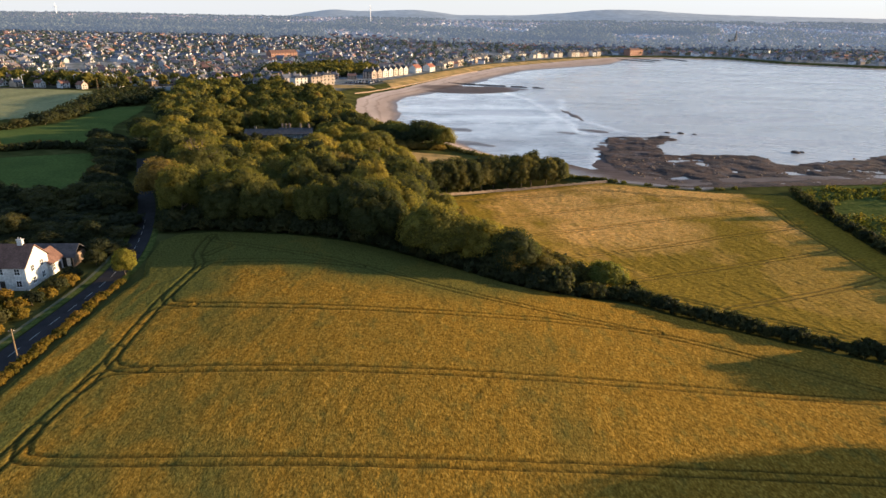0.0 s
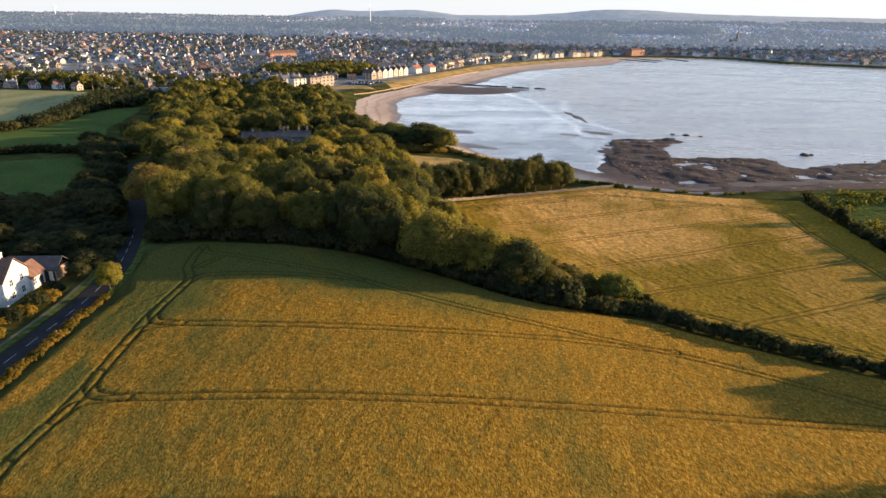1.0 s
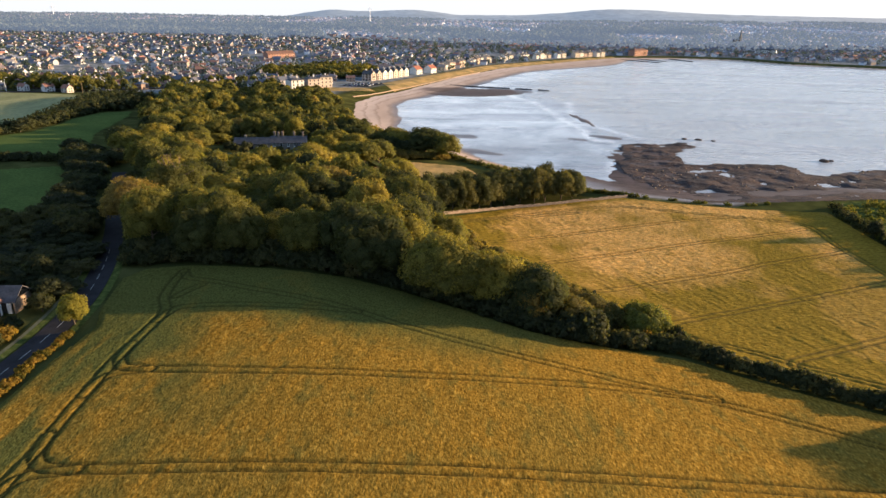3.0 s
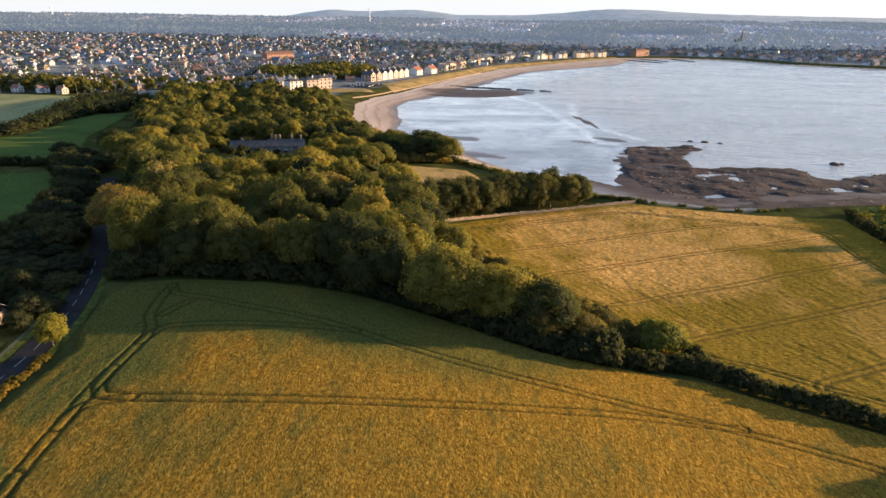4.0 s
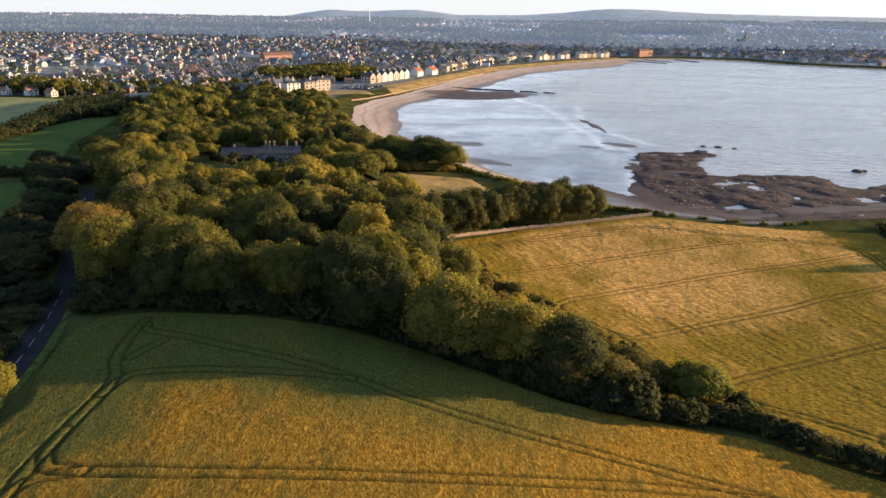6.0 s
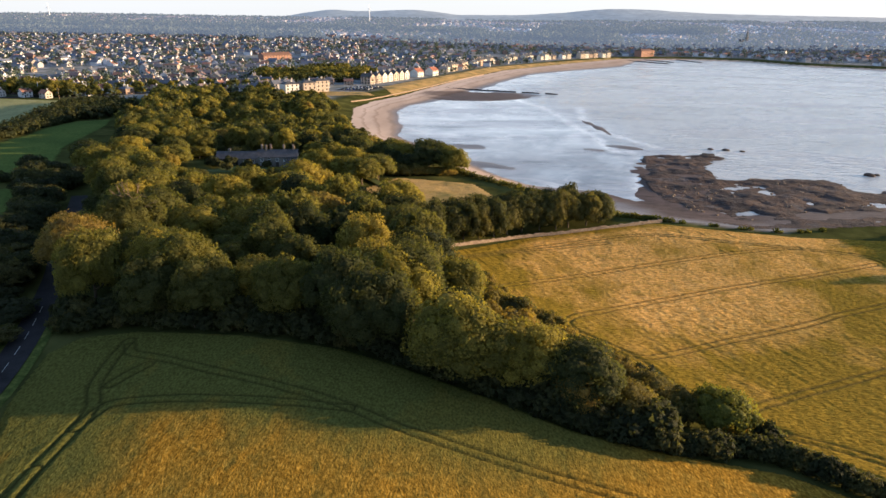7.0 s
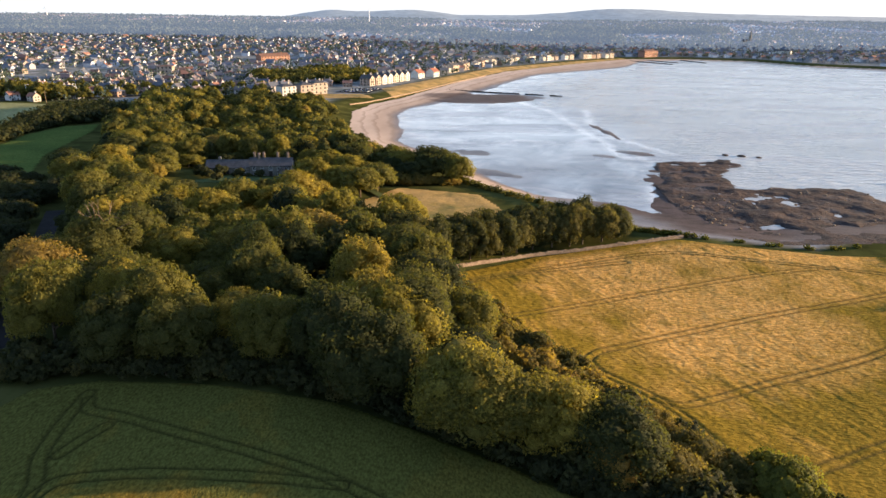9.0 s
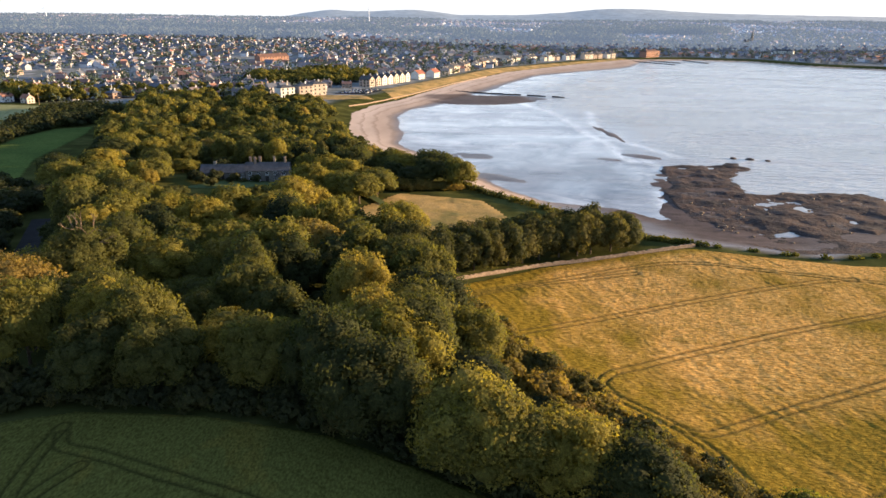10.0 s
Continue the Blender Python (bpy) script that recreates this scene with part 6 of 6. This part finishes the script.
for i in order[:near_n]:
    k = int(TOWN_RNG.choice(4, p=(0.38, 0.27, 0.2, 0.15)))
    settle(KINDS[k], float(px[i]), float(py[i]), float(turns[i]), TALES[k], "house", "houses of the town", float(TOWN_RNG.uniform(0.72, 0.96)))


def town_mass(xs, ys, ts, seed, big=1.0, walls=None, roofs=None, far=False):
    """The farther houses: real walls and roofs, joined."""
    rng = np.random.default_rng(seed)
    n = len(xs)
    l, w = rng.uniform(8, 14, n) * big, rng.uniform(6.5, 9, n) * big
    e = np.where(rng.uniform(0, 1, n) < 0.3, 2.9, rng.uniform(4.8, 6.0, n)) * big
    r = e + w * 0.36
    z = relief(xs, ys)[0]
    c, s = np.cos(np.radians(ts)), np.sin(np.radians(ts))

    def put(P):
        P = np.stack(P, 1)
        out = P.copy()
        out[..., 0] = xs[:, None] + c[:, None] * P[..., 0] - s[:, None] * P[..., 1]
        out[..., 1] = ys[:, None] + s[:, None] * P[..., 0] + c[:, None] * P[..., 1]
        out[..., 2] += z[:, None]
        return out.reshape(-1, 3)

    def col(x, y, q):
        return np.stack([x, y, q], 1)

    a, b = l / 2, w / 2
    o = np.zeros(n)
    wall = put([col(-a, -b, o - 1), col(a, -b, o - 1), col(a, b, o - 1), col(-a, b, o - 1), col(-a, -b, e), col(a, -b, e), col(a, b, e), col(-a, b, e), col(-a, o, r - 0.1), col(a, o, r - 0.1)])
    wf = np.array([(0, 1, 5, 4), (2, 3, 7, 6), (1, 2, 6, 5), (3, 0, 4, 7), (5, 6, 9, 9), (7, 4, 8, 8)])
    a2, b2, lo = a + 0.4, b + 0.4, e - 0.25
    roof = put([col(-a2, -b2, lo), col(a2, -b2, lo), col(a2, o, r), col(-a2, o, r), col(a2, b2, lo), col(-a2, b2, lo)])
    rf = np.array([(0, 1, 2, 3), (3, 2, 4, 5)])
    tri = np.concatenate([wf[:4][:, [0, 1, 2]], wf[:4][:, [0, 2, 3]], wf[4:][:, [0, 1, 2]]])
    W = (np.arange(n)[:, None, None] * 10 + tri[None]).reshape(-1, 3)
    R = (np.arange(n)[:, None, None] * 6 + rf[None]).reshape(-1, 4)
    root = tagged(new("backdrop" if far else "distant_houses"), "hazy houses scattered over the far distance" if far else "close-set houses of the far town with mixed roofs", "houses", kind="structure" if far else "stuff")
    tagged(part("walls", array_mesh("walls", wall, W, walls or M_WALL_I), None, root), kind="stuff")
    tagged(part("roofs", array_mesh("roofs", roof, R, roofs or M_ROOF_I), None, root), kind="stuff")


rest = order[near_n:]
town_mass(px[rest], py[rest], turns[rest], 5, 0.82)
qx, qy, _ = street_plots(1700, 3900, 34.0, TOWN_RNG)
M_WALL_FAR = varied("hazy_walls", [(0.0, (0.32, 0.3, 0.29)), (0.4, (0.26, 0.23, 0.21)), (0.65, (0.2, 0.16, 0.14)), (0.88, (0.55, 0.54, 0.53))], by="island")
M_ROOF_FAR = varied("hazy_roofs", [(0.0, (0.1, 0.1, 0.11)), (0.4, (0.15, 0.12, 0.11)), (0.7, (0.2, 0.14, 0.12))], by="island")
# haze over the far houses, painted as blue emission
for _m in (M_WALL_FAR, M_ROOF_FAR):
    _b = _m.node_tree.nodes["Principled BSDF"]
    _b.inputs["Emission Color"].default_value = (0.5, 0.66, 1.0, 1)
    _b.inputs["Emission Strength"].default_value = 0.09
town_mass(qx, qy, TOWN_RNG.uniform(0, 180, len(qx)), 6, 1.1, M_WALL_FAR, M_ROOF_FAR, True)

# gardens, street trees and copses between the houses
tx, ty, td = street_plots(556, 1500, 15.0, np.random.default_rng(50))
g4 = np.random.default_rng(51)
tx, ty = tx + g4.uniform(8, 14, len(tx)), ty + g4.uniform(-9, 9, len(ty))
pick = (g4.uniform(0, 1, len(tx)) < 0.76) & (shore_dist(tx, ty) > 30)
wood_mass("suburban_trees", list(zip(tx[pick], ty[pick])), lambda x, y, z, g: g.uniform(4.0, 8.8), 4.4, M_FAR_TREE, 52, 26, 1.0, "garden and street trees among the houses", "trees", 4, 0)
tx, ty, td = street_plots(1500, 4200, 33.0, np.random.default_rng(53))
tx, ty = tx + g4.uniform(8, 20, len(tx)), ty + g4.uniform(-12, 12, len(ty))
pick = (shore_dist(tx, ty) > 30) & (fbm(tx / 210, ty / 420, 95, 3) > -0.05 - 0.25 * smooth(2400, 1600, ty))
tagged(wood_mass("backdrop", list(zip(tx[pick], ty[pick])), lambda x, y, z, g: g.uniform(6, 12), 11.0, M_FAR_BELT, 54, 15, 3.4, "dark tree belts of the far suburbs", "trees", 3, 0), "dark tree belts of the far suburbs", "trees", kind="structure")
COPSE = [[(-200, 700), (-116, 722), (-88, 790), (-100, 840), (-150, 830), (-215, 770)], [(-420, 560), (-300, 552), (-290, 575), (-420, 590)], [(330, 2250), (900, 2330), (1000, 2600), (300, 2500)], [(0, 1750), (400, 1680), (420, 1850), (0, 1950)], [(-1250, 1480), (-300, 1560), (-300, 1680), (-1300, 1640)], [(-1400, 1900), (100, 2100), (100, 2300), (-1500, 2150)]]
for k, q in enumerate(COPSE):
    if k < 2:
        crowns_mass("copse", scatter(q, 10.5, g4, (), 0.4), lambda x, y, z, r: r.uniform(6, 11.5), lambda t, r: r.uniform(0.75, 1.2), M_LEAF_S, 60 + k, "dark copse of round trees in the town", "trees")
    else:
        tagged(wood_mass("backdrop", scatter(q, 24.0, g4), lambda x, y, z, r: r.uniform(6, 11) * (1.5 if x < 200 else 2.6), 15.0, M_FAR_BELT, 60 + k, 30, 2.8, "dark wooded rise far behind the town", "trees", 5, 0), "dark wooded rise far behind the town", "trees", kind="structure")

# gardens of the near edge of town
crowns_mass("garden_trees", scatter([(-470, 540), (-300, 548), (-240, 596), (-150, 612), (-170, 660), (-260, 650), (-470, 600)], 11.5, g4, (), 0.45), lambda x, y, z, g: g.uniform(3.5, 9.0), lambda t, g: g.uniform(0.4, 0.85), M_LEAF_S, 70, "garden trees at the near edge of the town", "trees")
# white apartment block above the beach: four stepped units
for k in range(3):
    u = house("apartment_block", 12.5, 11, 8.0 + 0.6 * k, 10.0 + 0.6 * k, M_CREAM, M_SLATE, 3, 3, ((0.2, 0.0),), True, win=WIN_FAR, back=False)
    for c in range(3):
        for f in (3.0, 6.0):
            bm = bmesh.new()
            box(bm, -1.5, -1.3, -0.15, 1.5, 0, 0)
            box(bm, -1.5, -1.3, 0, 1.5, -1.22, 0.9)
            part("balcony", bm, M_FRAME, u, at=pose(5.5 * 0 + 6.25, -3.4 + 3.4 * c, f, 0, 0, 90))
    stand(u, -143 + 10.6 * k + 2.4 * (k % 2), 619 + 11.4 * k - 2.2 * (k % 2), 42, "white stepped apartment block with balconies and grey roof", "apartment block", "apartment blocks above the beach")
for k in range(3):
    settle(KINDS[0], -170 + 9 * k, 640 + 7 * k, 48, "white gabled house beside the apartments", "house", "white gabled houses", 1.0)
# tall cream terrace facing the sea
for k in range(7):
    u = house("terrace_house", 11.5, 9, 6.8, 9.8, M_CREAM, M_SLATE, 3, 3, ((0.36, 0.0), (-0.3, 0.0)), win=WIN_FAR, back=False)
    stand(u, -88 + 5.0 * k, 716 + 10.0 * k, -26, "tall cream terraced house with slate roof and chimneys", "terrace house", "cream terrace by the sea")
for x, y in ((-44, 806), (-28, 828)):
    u = house("seaside_house", 13, 10, 5.6, 9.2, M_WHITE, M_REDROOF, 2, 4, ((0.3, 0.0),), win=WIN_FAR, back=False)
    stand(u, x, y, 62, "white seaside house with a bright red roof", "house", "red-roofed seaside houses")
# long seafront of joined white houses
FRONT = np.array([(-16, 868), (24, 972), (56, 1040), (106, 1104), (150, 1160), (228, 1226), (292, 1278)], float)
fs = np.r_[0, np.cumsum(np.hypot(*np.diff(FRONT, axis=0).T))]
SEA = house("terrace_house", 11.5, 11, 8.6, 11.4, M_CREAM, M_SLATE, 3, 3, ((0.42, 0.0), (-0.42, 0.0)), gable_windows=False, win=WIN_FAR, back=False)
for s in np.arange(0, fs[-1], 11.8):
    if int(s / 11.8) % 9 in (4, 7, 8):
        continue
    a, b = np.interp(s, fs, FRONT[:, 0]), np.interp(s, fs, FRONT[:, 1])
    a2, b2 = np.interp(s + 6, fs, FRONT[:, 0]), np.interp(s + 6, fs, FRONT[:, 1])
    settle(SEA, float(a), float(b), math.degrees(math.atan2(b2 - b, a2 - a)), "white seafront terrace house with slate roof", "terrace house", "seafront terrace", float(TOWN_RNG.uniform(0.66, 0.98)))
red = house("brick_hotel", 46, 14, 10, 13, M_BRICK, M_BROWNROOF, 3, 10, ((0.3, 0.0), (-0.3, 0.0)), True, False, win=WIN_FAR, back=False)
stand(red, 352, 1312, 44, "long red-brick seafront building", "hotel")
lb = house("brick_school", 48, 12, 5.4, 9.0, M_BRICK, M_BROWNROOF, 2, 10, ((0.3, 0.0),), False, False, win=WIN_FAR, back=False)
stand(lb, -255, 1008, 52, "long two-storey brick building in the town", "school")
yb = house("cream_block", 15, 12, 10, 11.2, M_CREAM, M_BROWNROOF, 3, 4, (), True, win=WIN_FAR, back=False)
stand(yb, -299, 756, 10, "square cream block of flats", "apartment block")
fw = house("pavilion", 34, 12, 9, 12, M_WHITE, M_SLATE, 2, 8, (), True, False, win=WIN_FAR, back=False)
stand(fw, 632, 1390, -35, "white pavilion on the far shore", "pavilion")
# church with a spire, far across the bay
church = new("church")
part("nave", gable_wall(34, 14, 10, 18), M_GREYSTONE, church)
part("roof", gable_roof(34, 14, 10, 18), M_SLATE, church)
bm = bmesh.new()
box(bm, 17, -4.5, -1, 26, 4.5, 24)
part("tower", bm, M_GREYSTONE, church)
bm = bmesh.new()
tube(bm, (21.5, 0, 24), (21.5, 0, 56), 5.4, 0.15, 8)
part("spire", bm, M_GREYSTONE, church)
stand(church, 745, 1820, 20, "grey stone church with a tall pointed spire", "church")
church.scale = (0.62, 0.62, 0.72)
# the main road at the near edge of the town, with its lamp posts
v, f = strip(curve_points([(-420, 520), (-360, 530), (-310, 551), (-288, 566), (-262, 586), (-236, 612)], 10), 4.2, 0.2, 4.0)
tagged(part("road", array_mesh("road", v, f, M_ASPHALT, True)), "grey main road at the edge of the town", "road", kind="structure")


def lamp_post(tall):
    root = new("street_lamp")
    bm = bmesh.new()
    tube(bm, (0, 0, -0.5), (0, 0, tall), 0.17, 0.1, 8)
    part("post", bm, M_METAL, root)
    bm = bmesh.new()
    tube(bm, (0, 0, tall), (1.5, 0, tall + 0.35), 0.09, 0.06, 6)
    part("bracket", bm, M_METAL, root)
    bm = bmesh.new()
    box(bm, 1.3, -0.18, tall + 0.22, 2.3, 0.18, tall + 0.42)
    part("lamp_head", bm, M_METAL, root)
    return root


for x, y, tall, turn in ((-291, 574, 10, 200), (-268, 589, 10, 200), (-318, 556, 10, 30), (-352, 540, 10, 30), (-367, 632, 10, 90), (-405, 674, 10, 90)):
    stand(lamp_post(tall), x, y, turn, "tall grey street lamp beside the main road", "street lamp", "street lamps of the main road")
mast = new("telegraph_pole")
bm = bmesh.new()
tube(bm, (0, 0, -0.6), (0, 0, 14.0), 0.2, 0.12, 10)
part("post", bm, M_WOODPOLE, mast)
bm = bmesh.new()
box(bm, -0.9, -0.06, 13.2, 0.9, 0.06, 13.4)
part("crossarm", bm, M_WOODPOLE, mast)
stand(mast, -262, 487, 20, "tall pale pole standing at the corner of the hayfield", "pole")

# wind turbine masts on the skyline
for x, y, tall in ((-365, 3050, 60), (-1770, 3050, 46)):
    tb = new("wind_turbine")
    bm = bmesh.new()
    tube(bm, (0, 0, -2), (0, 0, tall), 2.0, 1.3, 10)
    part("tower", bm, M_METAL, tb)
    bm = bmesh.new()
    box(bm, -1.6, -3, tall - 1.4, 1.6, 3, tall + 1.4)
    part("nacelle", bm, M_METAL, tb)
    for a in (90, 210, 330):
        bm = bmesh.new()
        e = Vector((math.cos(radians(a)), 0, math.sin(radians(a))))
        tube(bm, Vector((0, -3.2, tall)), Vector((0, -3.2, tall)) + e * 17, 0.9, 0.25, 6)
        part("blade", bm, M_METAL, tb)
    stand(tb, x, y, 0, "white wind turbine on the skyline", "wind turbine", "wind turbines")

# parked cars by the beach
M_CAR = varied("car_paint", [(0.0, (0.6, 0.6, 0.62)), (0.35, (0.05, 0.055, 0.07)), (0.6, (0.3, 0.32, 0.34)), (0.8, (0.08, 0.1, 0.25)), (1.0, (0.75, 0.75, 0.75))], 0.3, spec=0.6)
M_TYRE, _nt, _b = blank("tyre_rubber", 0.9)
_b.inputs["Base Color"].default_value = (0.02, 0.02, 0.02, 1)
car = new("parked_car")
bm = bmesh.new()
vs = box(bm, -2.1, -0.88, 0.3, 2.1, 0.88, 0.95)
bmesh.ops.bevel(bm, geom=bm.edges[:], offset=0.14, segments=2, affect="EDGES")
part("body", bm, M_CAR, car)
bm = bmesh.new()
vs = box(bm, -1.5, -0.8, 0.93, 1.0, 0.8, 1.5)
for v in bm.verts:
    if v.co.z > 1.2:
        v.co.x *= 0.72
        v.co.y *= 0.84
part("cabin", bm, M_GLASS, car)
for x, y in ((-1.3, -0.8), (1.3, -0.8), (-1.3, 0.8), (1.3, 0.8)):
    bm = bmesh.new()
    tube(bm, (x, y - 0.1, 0.32), (x, y + 0.1, 0.32), 0.32, 0.32, 12)
    part("wheel", bm, M_TYRE, car)
first = True
sheet("car_park", [(-108, 652), (-80, 652), (-68, 690), (-82, 700), (-104, 676)], 2.0, 0.12, M_ASPHALT, "asphalt car park above the beach", "car park", 0.01)
for r in range(4):
    for k in range(8):
        if TOWN_RNG.uniform() < 0.75:
            x, y = -102 + 3.0 * k + 2 * r, 656 + 7.5 * r + 0.6 * k
            m = pose(x, y, height(x, y) + 0.14, 0, 0, 80 + float(TOWN_RNG.uniform(-4, 4)))
            ob = car if first else copy_thing(car, m)
            first = False
            ob.matrix_basis = m
            tagged(ob, "car parked above the beach", "car", "parked cars")

# timber groynes running into the bay
for (ax, ay), (bx, by), gaps in (((-36, 738), (96, 690), True), ((330, 1268), (372, 1200), False), ((300, 1232), (350, 1160), False), ((400, 1275), (420, 1205), False)):
    gr = new("groyne")
    n = 24
    for k in range(n):
        if gaps and k in (17, 21):
            continue
        bm = bmesh.new()
        x0, y0 = ax + (bx - ax) * k / n, ay + (by - ay) * k / n
        x1, y1 = ax + (bx - ax) * (k + 1) / n, ay + (by - ay) * (k + 1) / n
        q = Matrix.Translation((x0, y0, 0)) @ Matrix.Rotation(math.atan2(y1 - y0, x1 - x0), 4, "Z")
        ln = math.hypot(x1 - x0, y1 - y0)
        box(bm, 0, -0.25, -14.5, ln, 0.25, -12.0 + 0.15 * math.sin(k * 2.1), q)
        box(bm, 0, -0.4, -14.5, 0.5, 0.4, -11.6 + 0.2 * math.sin(k * 1.3), q)
        part("plank_panel", bm, M_TIMBER, gr)
    tagged(gr, "dark timber groyne running out into the bay", "groyne", "groynes")
